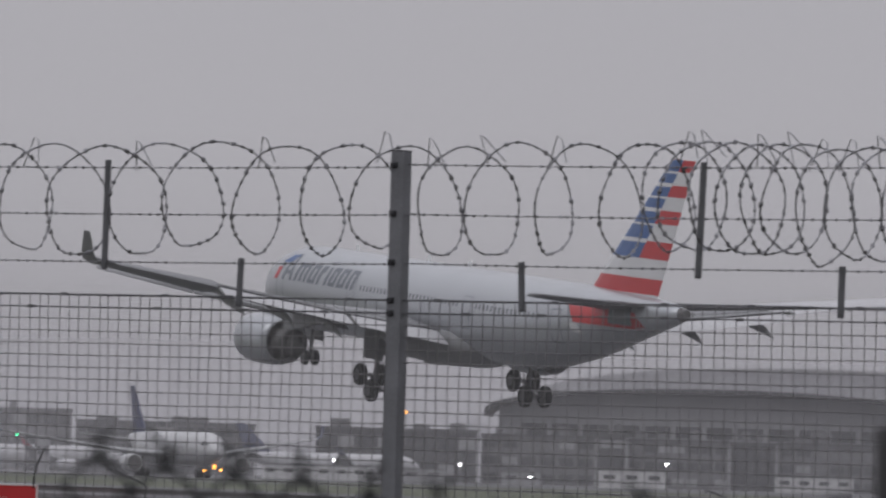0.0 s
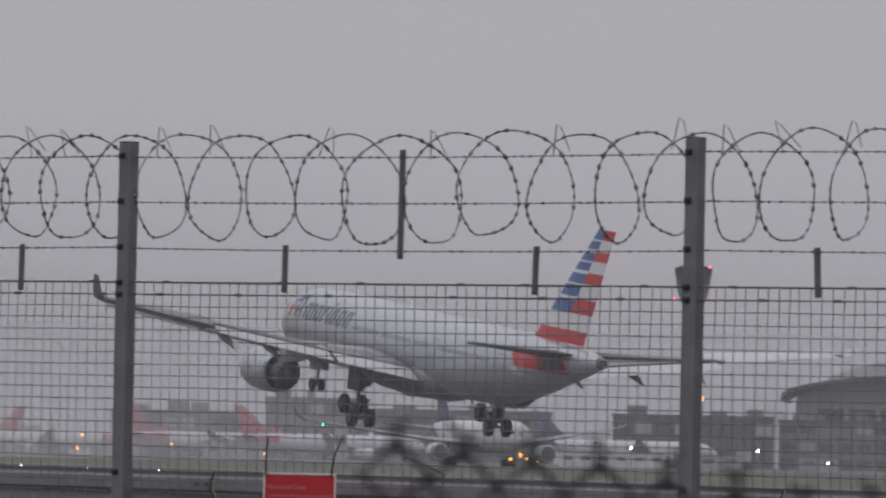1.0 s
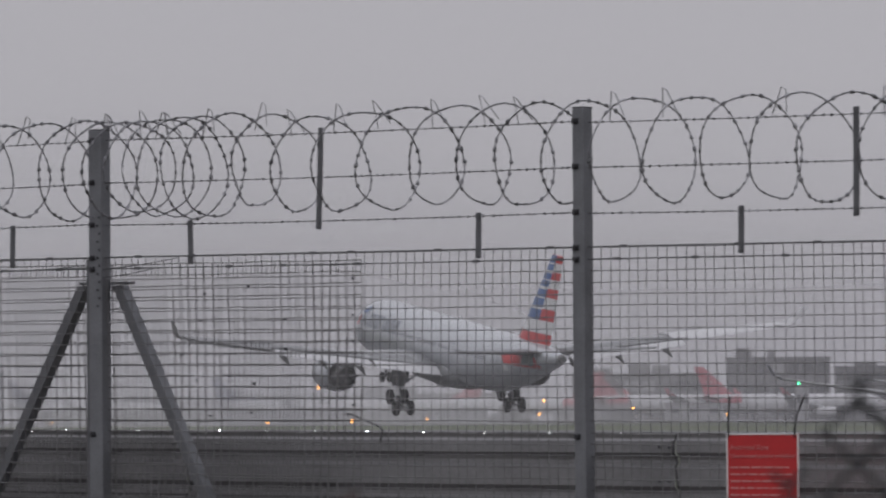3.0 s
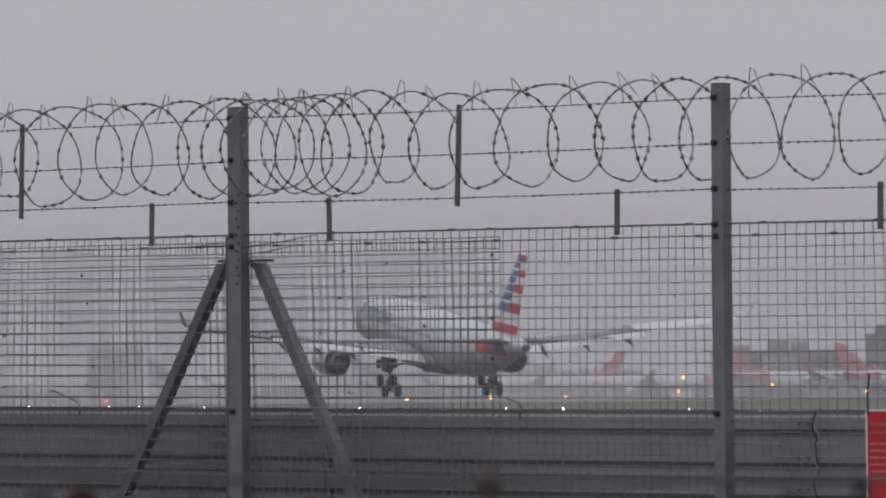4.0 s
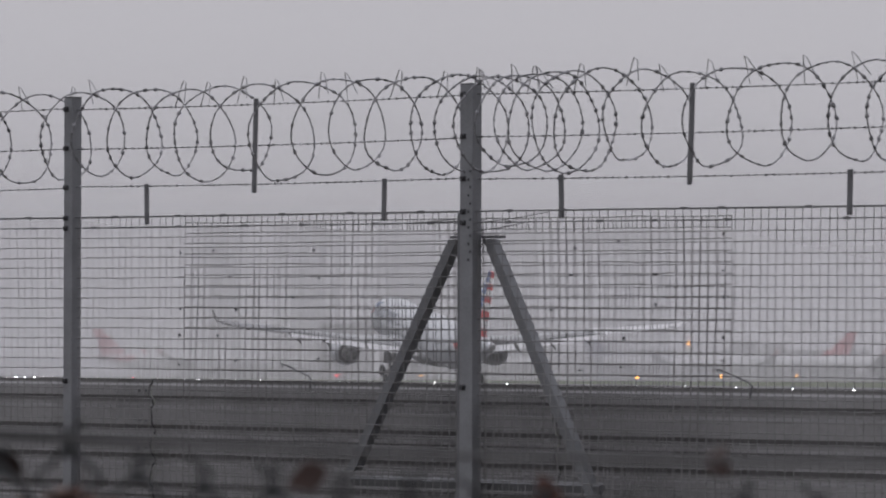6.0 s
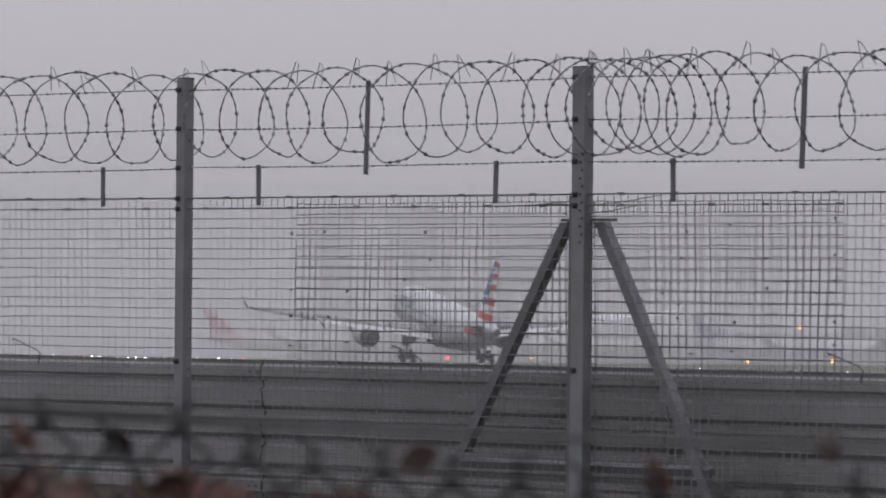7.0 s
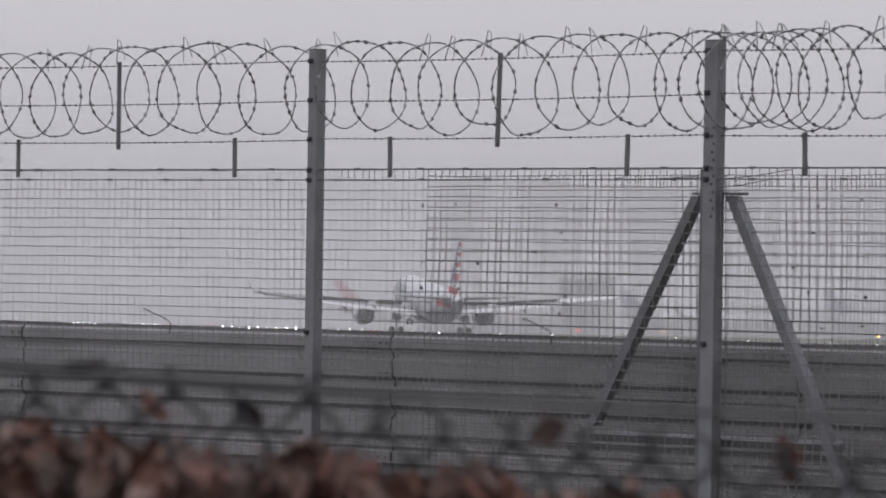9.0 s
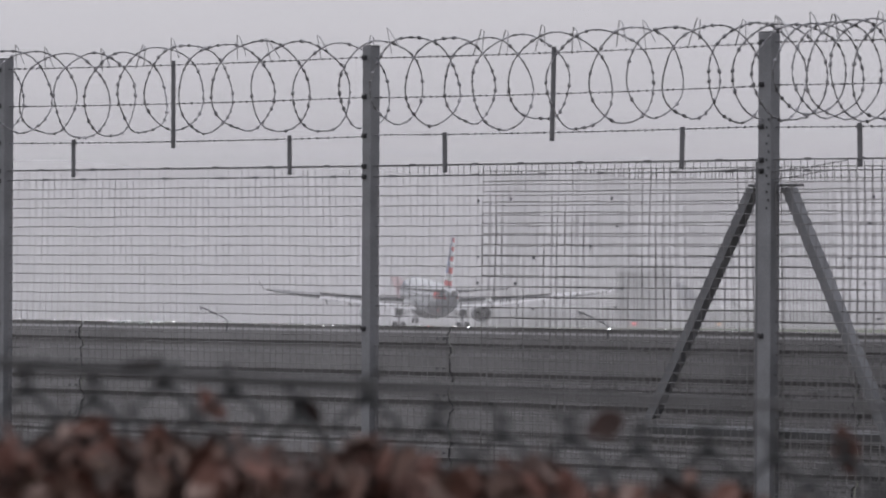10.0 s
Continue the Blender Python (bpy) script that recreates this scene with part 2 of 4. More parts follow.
def field(u, n, lift=0.0):
    """A place on the airfield: u along the runway, n across it, away from the fence."""
    p = TRACK_P + TRACK_U * u + TRACK_N * n
    return Vector((p.x, p.y, ground_z(p.y) + lift))


def strip(name, mat, u0, u1, n0, n1, lift, label, steps=40):
    bm = bmesh.new()
    rows = []
    for i in range(steps + 1):
        u = u0 + (u1 - u0) * i / steps
        rows.append([bm.verts.new(field(u, n0 + (n1 - n0) * j / 6, lift)) for j in range(7)])
    for a, b in zip(rows, rows[1:]):
        for j in range(6):
            bm.faces.new((a[j], a[j + 1], b[j + 1], b[j]))
    return tagged(part(name, bm, mat), label, "ground", kind="structure")


bm = bmesh.new()
ys = [-400, -60, -10, 0, 20, 60, 120, 200, 300, 400, 500, 600, 700, 800, 930, 1100, 1300, 1500, 2000, 2500, 4900]
xs = [-4500, -2000, -1000, -500, -200, -60, 0, 60, 200, 500, 1000, 2000, 4500]
grid = [[bm.verts.new((x, y, ground_z(y))) for x in xs] for y in ys]
for a, b in zip(grid, grid[1:]):
    for i in range(len(xs) - 1):
        bm.faces.new((a[i], a[i + 1], b[i + 1], b[i]))
tagged(part("ground", bm, GRASS), "damp winter grass of a level airfield", "ground", kind="structure")
strip("road", ASPHALT, -600, 3200, -30, 30, 0.05, "wet grey asphalt runway with lights along its middle")
strip("pavement", ASPHALT, -600, 3200, 215, 900, 0.06, "grey concrete apron beside the terminal buildings")
strip("taxiway", ASPHALT, -600, 3200, 120, 145, 0.055, "grey asphalt taxiway across damp grass")

# a rough verge on which the fences stand
bm = bmesh.new()
for i in range(30):
    for j in range(24):
        x, y = -30 + i * 2, -10 + j * 2
        q = [(x, y), (x + 2, y), (x + 2, y + 2), (x, y + 2)]
        bm.faces.new([bm.verts.new((a, b, 0.06 + 0.04 * noise.noise((a * 0.4, b * 0.4, 0)))) for a, b in q])
bmesh.ops.remove_doubles(bm, verts=bm.verts, dist=0.001)
tagged(part("verge", bm, EARTH, smooth=True), "dark earth verge with short grass under the fences", "ground", kind="structure")

# ---- the security fence ----
POSTS = [Vector(p) for p in ((-0.19, 23.23), (-2.82, 24.68), (-5.41, 26.18), (-7.93, 27.80), (-10.55, 29.28))]
RISE = 0.022
POST_TOP, WIRE_HI, WIRE_MID, WIRE_LOW, MESH_TOP, BARRIER_TOP = 2.984, 2.925, 2.715, 2.504, 2.339, 1.475
FIRST, LAST = -2, 7
BACK = Vector((0.50, 0.866))


def line_at(s):
    if s <= 0:
        return POSTS[0] + (POSTS[1] - POSTS[0]) * s
    if s >= 4:
        return POSTS[4] + (POSTS[4] - POSTS[3]) * (s - 4)
    i = min(int(s), 3)
    return POSTS[i].lerp(POSTS[i + 1], s - i)


def on(s, z, back=0.0):
    """A place on the fence: s bays along it, z high, back metres behind its middle."""
    p = line_at(s) + BACK * back
    return Vector((p.x, p.y, z + RISE * s))


ALONG = math.degrees(math.atan2(POSTS[3].y - POSTS[0].y, POSTS[3].x - POSTS[0].x)) - 180
fence = tagged(empty("security_fence"), "tall galvanised weldmesh airport fence topped by barbed wires", "fence")
rng = random.Random(7)


def make_post(name, width, top):
    bm = bmesh.new()
    box(bm, (0, 0, top / 2), (width, 0.07, top), bevel=0.006)
    ob = part(name, bm, GALV, fence)
    bm = bmesh.new()
    box(bm, (0, 0, top + 0.004), (width * 1.02, 0.072, 0.008), bevel=0.003)
    part("cap", bm, GALV_DARK, ob)
    for z in (WIRE_HI, WIRE_MID, WIRE_LOW, MESH_TOP, MESH_TOP - 0.055, BARRIER_TOP - 0.01, 0.42):
        bm = bmesh.new()
        mat = Matrix.Translation((-width * 0.22, -0.04, z)) @ Matrix.Rotation(radians(90), 4, "X")
        bmesh.ops.create_cone(bm, cap_ends=True, segments=8, radius1=0.013, radius2=0.010, depth=0.02, matrix=mat)
        box(bm, (-width * 0.22, -0.036, z), (0.036, 0.006, 0.026))
        part("bolt", bm, BOLT, ob, "dark fixing bolt")
    return ob


post = make_post("post", 0.066, POST_TOP)
strainer = make_post("strainer_post", 0.086, POST_TOP - 0.012)
for s in range(FIRST, LAST + 1):
    p = on(s, 0)
    turn = pose(p.x, p.y, p.z, 0, 0, ALONG)
    if s == 2:
        strainer.matrix_basis = turn
    elif s == FIRST:
        post.matrix_basis = turn
    else:
        copy_thing(post, turn)
# a flange on the strainer's edge, drilled with holes
bm = bmesh.new()
box(bm, (-0.055, 0.0, 1.17), (0.022, 0.055, 2.33), bevel=0.003)
part("flange", bm, GALV_DARK, strainer)
for i in range(12):
    bm = bmesh.new()
    box(bm, (0.018 + 0.012 * (i % 2), -0.037, 2.10 + 0.04 * i), (0.009, 0.006, 0.012))
    part("bolt_hole", bm, BOLT, strainer)


def mesh_sheet(name, s0, s1, z0, z1, back, cell_s, cell_z, r, wobble, parent, label=""):
    """Welded wire mesh between two places of the fence: crossed square wires, slightly uneven."""
    bm = bmesh.new()
    n = max(2, round((s1 - s0) / cell_s))
    side = (line_at(s0 + 0.01) - line_at(s0)).normalized() * r
    for i in range(n + 1):
        s = s0 + (s1 - s0) * i / n
        pts = []
        for j in range(7):
            z = z0 + (z1 - z0) * j / 6
            pts.append(on(s + rng.uniform(-1, 1) * wobble * 0.15 * cell_s, z, back + 0.01 * math.sin(3 * z + 5 * s)))
        rings = [[p + Vector((side.x, side.y, 0)), p + Vector((BACK.x, BACK.y, 0)) * r, p - Vector((side.x, side.y, 0)), p - Vector((BACK.x, BACK.y, 0)) * r] for p in pts]
        loft(bm, rings)
    m = round((z1 - z0) / cell_z)
    for j in range(m):
        z = z1 - cell_z * j
        pts = [on(s0 + (s1 - s0) * i / 8, z + rng.uniform(-1, 1) * 0.05 * cell_z, back + 0.006) for i in range(9)]
        rings = [[p + Vector((0, 0, r)), p + Vector((BACK.x, BACK.y, 0)) * r, p - Vector((0, 0, r)), p - Vector((BACK.x, BACK.y, 0)) * r] for p in pts]
        loft(bm, rings)
    return part(name, bm, WIRE, parent, label)


def barbed(name, s0, s1, z, parent, sag=0.008, pitch=0.05, r=0.0028, size=0.0095):
    """Two-strand wire with knots along it."""
    bm = bmesh.new()
    length = (s1 - s0) * 3.0
    pts = [on(s0 + (s1 - s0) * i / 10, z - sag * 4 * (i / 10) * (1 - i / 10)) for i in range(11)]
    tube(bm, pts, r, 4)
    n = int(length / pitch)
    for i in range(n):
        f = (i + 0.5 + rng.uniform(-0.2, 0.2)) / n
        c = on(s0 + (s1 - s0) * f, z - sag * 4 * f * (1 - f))
        a = rng.uniform(0, 3)
        box(bm, (0, 0, 0), (size * 1.3, size * 0.7, size * 1.1), Matrix.Translation(c) @ Matrix.Rotation(a, 4, "Y") @ Matrix.Rotation(a * 2, 4, "Z"))
    return part(name, bm, WIRE_DARK, parent)


CELL = 1 / 57
for s in range(FIRST, LAST):
    mesh_sheet("mesh_panel", s, s + 1, 0.06, MESH_TOP, 0.0, CELL, 0.0535, 0.0025, 1.0, fence, "grey welded wire mesh panel")
    for z in (WIRE_HI, WIRE_MID, WIRE_LOW):
        barbed("barbed_wire", s, s + 1, z + rng.uniform(-0.006, 0.006), fence)
    for z in (MESH_TOP + 0.004, MESH_TOP - 0.053):
        bm = bmesh.new()
        tube(bm, [on(s + i / 6, z, -0.008) for i in range(7)], 0.0035, 5)
        for k in range(6):
            c = on(s + (k + rng.uniform(0.2, 0.8)) / 6, z, -0.01)
            box(bm, c, (0.035, 0.014, 0.013))
        part("line_wire", bm, GALV_DARK, fence, "straining wire with clips")
    # flat droppers that tie the wires
    for f, lo, hi in (({0: 0.502, -1: 0.518}.get(s, 0.522), 2.455, 2.945), ({0: 0.264, -1: 0.295}.get(s, 0.203), 2.30, 2.515), (0.80 if s != 0 else 0.706, 2.30, 2.515)):
        bm = bmesh.new()
        box(bm, (0, 0, 0), (0.030, 0.008, hi - lo), bevel=0.002)
        for k in (-1, 1):
            box(bm, (0, -0.006, k * ((hi - lo) / 2 - 0.018)), (0.014, 0.006, 0.018))
        ob = part("dropper", bm, GALV_DARK, fence, "flat steel dropper strip")
        p = on(s + f + rng.uniform(-0.004, 0.004), (lo + hi) / 2, -0.01)
        ob.matrix_basis = pose(p.x, p.y, p.z, 0, rng.uniform(-2.2, 2.2), ALONG)
# a second run of mesh lapped behind both bays beside the strainer post
for s0, s1 in ((1.47, 2.0), (2.0, 2.74)):
    mesh_sheet("lapped_mesh", s0, s1, 0.06, MESH_TOP - 0.03, 0.10, CELL * 0.93, 0.0555, 0.0027, 1.6, fence, "lapped second layer of welded wire mesh")
# black clips that pin the lapped sheet
for s in (2.735, 2.62, 2.40, 1.475, 1.66, 1.80):
    for k in range(5):
        bm = bmesh.new()
        box(bm, (0, 0, 0), (0.007, 0.012, 0.015) if k % 3 else (0.016, 0.012, 0.007))
        ob = part("mesh_clip", bm, BOLT, fence)
        p = on(s + rng.uniform(-0.05, 0.05) * (0 if s in (2.735, 1.475) else 1), 1.58 + 0.15 * k + rng.uniform(-0.04, 0.04), 0.06)
        ob.matrix_basis = pose(p.x, p.y, p.z, 0, 0, ALONG)
# tie wires drawn up to the strainer
bm = bmesh.new()
for a, za, zb in ((1.82, -0.005, -0.06), (1.86, -0.05, -0.10), (2.20, -0.055, -0.03), (2.35, -0.055, -0.045)):
    tube(bm, [on(a, MESH_TOP + za, -0.02), on((a + 2) / 2, MESH_TOP + (za + zb) / 2 - 0.006, -0.02), on(2.0, MESH_TOP + zb, -0.03)], 0.0028, 4)
part("tie_wire", bm, GALV_DARK, fence)
# two raking stays and the rail between their feet
for foot, z_foot, lean in ((2.312, 1.03, 1), (1.635, 0.25, -1)):
    bm = bmesh.new()
    a, b = on(2 + (0.055 if lean > 0 else 0.024) * lean, 2.205, 0.07), on(foot, z_foot, 0.11)
    d = (b - a).normalized()
    side = Vector((math.cos(radians(ALONG)), math.sin(radians(ALONG)), 0)) * 0.029
    n = d.cross(side).normalized() * 0.03
    prof = [side + n, side - n, side * 0.55 - n, side * 0.55 + n * 0.4, -side * 0.55 + n * 0.4, -side * 0.55 - n, -side - n, -side + n]
    loft(bm, [[p + q for q in prof] for p in (a, b)])
    part("stay", bm, GALV, fence, "raking steel stay of the strainer post")
    bm = bmesh.new()
    box(bm, (0, 0, 0), (0.12, 0.05, 0.014), bevel=0.003)
    c = on(2 + 0.036 * lean, 2.215, 0.05)
    o = part("bracket", bm, GALV_DARK, fence)
    o.matrix_basis = pose(c.x, c.y, c.z, 0, 0, ALONG)
bm = bmesh.new()
a, b = on(1.74, 0.98, 0.10), on(2.31, 0.98, 0.10)
tube(bm, [a, b], 0.028, 4)
part("foot_rail", bm, GALV, fence)

# ---- razor wire ----
coil = tagged(empty("razor_wire_coil"), "loose concertina coil of barbed razor wire along the fence top", "razor wire")
bm, bb = bmesh.new(), bmesh.new()
# each turn is a near-upright ring; neighbours are clipped together by turns at three places round it
centre, turns = FIRST + 0.2, []
while centre < LAST - 0.1:
    pitch = 0.285
    if 1.70 < centre < 1.99 or -1.0 < centre < -0.45:
        pitch = 0.12
    turns.append((centre, rng.uniform(-0.014, 0.012), rng.uniform(-0.022, 0.022), rng.uniform(0.004, 0.022), rng.uniform(-0.5, 0.5), rng.uniform(-0.10, -0.03)))
    centre += pitch / 3.0 * rng.uniform(0.78, 1.22)
STEPS = 30
pts = []
for i, (a, b) in enumerate(zip(turns, turns[1:])):
    for k in range(STEPS):
        f = k / STEPS
        theta = 2 * math.pi * f - math.pi / 2
        c, grow, lift, pinch, skew, lean = (p * (1 - f) + q * f for p, q in zip(a, b))
        flip = (1 - 2 * f) * (1 if i % 2 else -1)
        r = 0.238 + grow + 0.005 * math.sin(5 * theta + i)
        sway = lean * math.cos(theta) + pinch * flip * math.cos(3 * (theta - math.pi / 2) + skew)
        pts.append(on(c + sway / 3.0, POST_TOP - 0.20 + lift + r * math.sin(theta), 0.02 + r * 0.92 * math.cos(theta)))
tube(bm, pts, 0.0040, 4)
dist = 0.0
for a, b in zip(pts, pts[1:]):
    seg = (b - a).length
    while dist < seg:
        c = a.lerp(b, dist / seg)
        d = (b - a).normalized()
        q = d.to_track_quat("X", "Z").to_matrix().to_4x4()
        twist = Matrix.Rotation(rng.uniform(0, 3.1), 4, "X")
        L, W = 0.018 * rng.uniform(0.8, 1.2), 0.0095
        vs = [bb.verts.new(Matrix.Translation(c) @ q @ twist @ Vector(v)) for v in ((-L * 0.7, 0, W), (-L * 0.4, 0, -W), (L * 0.7, 0, -W), (L * 0.4, 0, W), (0, 0.007, 0), (0, -0.007, 0))]
        for x, y in ((0, 1), (1, 2), (2, 3), (3, 0)):
            bb.faces.new((vs[x], vs[y], vs[4]))
            bb.faces.new((vs[y], vs[x], vs[5]))
        dist += 0.052 * rng.uniform(0.85, 1.15)
    dist -= seg
part("core_wire", bm, WIRE_DARK, coil, "springy steel core wire")
tagged(part("barb_tape", bb, WIRE_DARK, coil, "short razor barbs"), kind="stuff")
# clip wires that stand up where neighbouring loops are pinched together
for n, turn in enumerate(turns[1:-1]):
    if rng.random() < 0.2:
        continue
    s = turn[0] + rng.uniform(-0.015, 0.015)
    z = POST_TOP + 0.05 + turn[2] + rng.uniform(-0.012, 0.012)
    cb = bmesh.new()
    lean = rng.uniform(-0.02, 0.02)
    tube(cb, [on(s - 0.022, z - 0.09, 0.0), on(s - 0.004 + lean, z + 0.012, 0.01), on(s + 0.004 + lean, z + 0.026, 0.012), on(s + 0.012, z - 0.11, 0.03)], 0.0026, 4)
    part("clip", cb, WIRE_DARK, coil)

# ---- stacked beam barrier behind the fence ----
barrier = tagged(empty("beam_barrier"), "wall of stacked corrugated steel guardrail beams behind the fence", "barrier")
PROFILE = [(0.0, 0.010), (0.012, 0.014), (0.020, 0.014), (0.032, 0.0), (0.086, -0.002), (0.108, 0.022), (0.122, 0.024), (0.138, 0.023), (0.154, 0.0)]
BACK_OFF = 0.36


def beam(s0, s1, top, cut, set_back):
    bm = bmesh.new()
    prof = []
    for k in range(2):
        for dz, dx in (PROFILE if k == 0 else [(0.160, 0.0)] + [(z + 0.156, x) for z, x in PROFILE[4:]]):
            prof.append((dz, dx))
    prof = [p for p in prof if p[0] <= cut]
    back = [(z, x + 0.006) for z, x in reversed(prof)]
    rings = []
    for i in range(5):
        s = s0 + (s1 - s0) * i / 4
        rings.append([on(s, top - z, BACK_OFF + set_back + x) for z, x in prof + back])
    loft(bm, rings)
    return part("beam", bm, BEAM, barrier, "corrugated steel guardrail beam")


splice = None
for n, s in enumerate(range(FIRST, LAST)):
    off = 0.915
    for row in range(5):
        gap = 0.0015
        beam(s - 1 + off + gap, s + off - gap, BARRIER_TOP - row * 0.308 + rng.uniform(-0.002, 0.002), 0.32, 0.004 * (row % 2))
    # the dark open joint of the beams, and its bolts
    bm = bmesh.new()
    for row in range(5):
        zs = [(z, x) for z, x in PROFILE] + [(z + 0.156, x) for z, x in PROFILE[3:-1]]
        tube(bm, [on(s + off + 0.004 * math.sin(row * 2 + z * 20), BARRIER_TOP - row * 0.308 - z, BACK_OFF + x - 0.004) for z, x in zs], 0.0045, 4)
    part("joint", bm, BOLT, barrier, "dark wavy joint between beams")
    for row in range(5):
        for z in (0.06, 0.22):
            for d in (0.012, 0.03):
                if splice is None:
                    bm = bmesh.new()
                    box(bm, (0, 0, 0), (0.014, 0.012, 0.014), bevel=0.002)
                    splice = part("splice_bolt", bm, GALV_DARK, barrier)
                    splice.matrix_basis = Matrix.Translation(on(s + off + d, BARRIER_TOP - row * 0.308 - z, BACK_OFF - 0.004))
                else:
                    again(splice, Matrix.Translation(on(s + off + d, BARRIER_TOP - row * 0.308 - z, BACK_OFF - 0.004)))
    for f in (0.2, 0.72):
        bm = bmesh.new()
        box(bm, on(s + f, 0.72, BACK_OFF + 0.14), (0.12, 0.12, 1.46))
        part("stanchion", bm, GALV_DARK, barrier)
# bent rods hooked on the barrier's top
for s in np.arange(FIRST + 0.48, LAST - 0.6, 1.0):
    s = float(s)
    bm = bmesh.new()
    z = BARRIER_TOP
    tube(bm, [on(s + 0.005, z - 0.05, 0.30), on(s - 0.0, z + 0.015, 0.30), on(s + 0.01, z + 0.035, 0.30), on(s + 0.055, z + 0.085, 0.28), on(s + 0.068, z + 0.095, 0.28), on(s + 0.066, z + 0.078, 0.28)], 0.0045, 5)
    tagged(part("bent_rod", bm, GALV_DARK), "thin bent dark steel rod on the barrier top", "rod", "rods on the barrier")

# ---- the red notice ----
sign = tagged(empty("warning_sign", on(0.664, BARRIER_TOP - 0.21, -0.035)), "red restricted-zone notice wired to the mesh fence", "sign")
sign.rotation_euler = (0, 0, radians(ALONG))
sign.scale = (1.07, 1, 1)
bm = bmesh.new()
box(bm, (0, 0, 0), (0.372, 0.004, 0.44), bevel=0.0015)
part("board", bm, SIGN_RED, sign)
for c, sz in (((0, -0.0035, 0.2165), (0.372, 0.004, 0.007)), ((0, -0.0035, -0.2165), (0.372, 0.004, 0.007)), ((-0.1825, -0.0035, 0), (0.007, 0.004, 0.426)), ((0.1825, -0.0035, 0), (0.007, 0.004, 0.426))):
    bm = bmesh.new()
    box(bm, c, sz)
    part("border", bm, SIGN_EDGE, sign, "thin white border")


def lettering(text, x, z, size):
    cu = bpy.data.curves.new("lettering", "FONT")
    cu.body, cu.size, cu.extrude = text, size, 0.0004
    tmp = new("lettering_curve", cu)
    dg = bpy.context.evaluated_depsgraph_get()
    dg.update()
    me = bpy.data.meshes.new_from_object(tmp.evaluated_get(dg))
    bpy.data.objects.remove(tmp)
    me.materials.clear()
    me.materials.append(SIGN_WHITE)
    ob = new("lettering", me)
    ob.parent = sign
    ob.matrix_basis = Matrix.Translation((x, -0.0042, z)) @ Matrix.Rotation(radians(90), 4, "X")
    return ob


lettering("Restricted Zone", -0.165, 0.147, 0.030)
lettering("Unauthorised persons prohibited", -0.165, 0.110, 0.0245)
for i, w in enumerate((0.30, 0.315, 0.29, 0.305, 0.26, 0.28)):
    bm = bmesh.new()
    x = -0.165
    while x < -0.165 + w:
        word = rng.uniform(0.02, 0.055)
        word = min(word, -0.165 + w - x)
        box(bm, (x + word / 2, -0.0035, 0.066 - i * 0.031), (word, 0.002, 0.0075))
        x += word + 0.009
    part("text_line", bm, SIGN_WHITE, sign, "line of small pale print")
for x, dx in ((-0.175, 0.014), (0.165, 0.055)):
    bm = bmesh.new()
    tube(bm, [(x, -0.004, 0.20), (x + 0.002, -0.008, 0.24), (x + dx * 0.4, -0.012, 0.31), (x + dx, -0.01, 0.385)], 0.0042, 5)
    part("hanging_wire", bm, TYRE, sign, "dark twisted hanging wire")

# ---- the near chain-link fence and hedge ----
NEAR_D = 6.0


def near(az, z, back=0.0):
    """A place on the near fence: az degrees to the left of straight ahead."""
    base = radians(7.5)
    across = (NEAR_D + back) * math.tan(radians(az) - base)
    c, s = math.cos(base), math.sin(base)
    return Vector((-s * (NEAR_D + back) - c * across, c * (NEAR_D + back) - s * across, z))


def link_top(az):
    return float(np.interp(az, [-7, -1.4, 0, 1.3, 3.7, 4.05, 4.5, 7, 10, 12, 14, 17, 20, 24], [1.545, 1.556, 1.562, 1.592, 1.600, 1.578, 1.47, 1.43, 1.43, 1.452, 1.480, 1.508, 1.525, 1.535]))


chain = tagged(empty("chain_link_fence"), "weathered chain-link fence with twisted wire tops close by", "fence")
pitch_az = math.degrees(0.076 / NEAR_D)
n_col = int(32 / pitch_az)
bm = bmesh.new()
for i in range(n_col):
    az = -8 + i * pitch_az
    top = link_top(az) + rng.uniform(-0.016, 0.016)
    for side in (-1, 1):
        pts = []
        for j in range(45):
            z = top - 0.036 * j
            if z < 0.06:
                break
            pts.append(near(az + (pitch_az / 2 if (j % 2) else 0) * side + rng.uniform(-0.02, 0.02), z, 0.003 * side))
        tube(bm, pts, 0.0048, 5)
        tube(bm, [near(az + 0.05 * side, top - 0.012, 0.0), near(az - 0.08 * side, top + 0.010, 0.002), near(az + rng.uniform(0.0, 0.22) * side, top + rng.uniform(0.018, 0.034), 0.0)], 0.0036, 5)
tagged(part("link_mesh", bm, LINK, chain, "diamond chain-link wire"), kind="stuff")
for name, rows, r in (("tension_cable", [(26, 1.585), (19.9, 1.549), (16, 1.523), (13, 1.507), (10.4, 1.500), (7.5, 1.497), (5, 1.497), (4.2, 1.495)], 0.0036),
                      ("tension_cable", [(26, 1.560), (19.9, 1.540), (17, 1.522), (14, 1.512), (11.5, 1.503)], 0.0030)):
    bm = bmesh.new()
    tube(bm, [near(a, z, -0.01) for a, z in rows], r, 6)
    part(name, bm, CABLE, chain, "slack dark tension cable")
bm = bmesh.new()
tube(bm, [near(-4.85, 0.0, 0.05), near(-4.85, 1.665, 0.05)], 0.02, 12)
part("end_post", bm, CABLE, chain, "dark steel end post")


def hedge_top(az):
    return float(np.interp(az, [6, 9, 10.4, 12, 13.2, 14.4, 15.7, 17, 18.3, 19.9, 24], [1.30, 1.33, 1.365, 1.382, 1.400, 1.420, 1.432, 1.444, 1.456, 1.465, 1.475]))


hedge = tagged(empty("hedge"), "hedge of withered red-brown leaves behind the chain-link", "hedge")


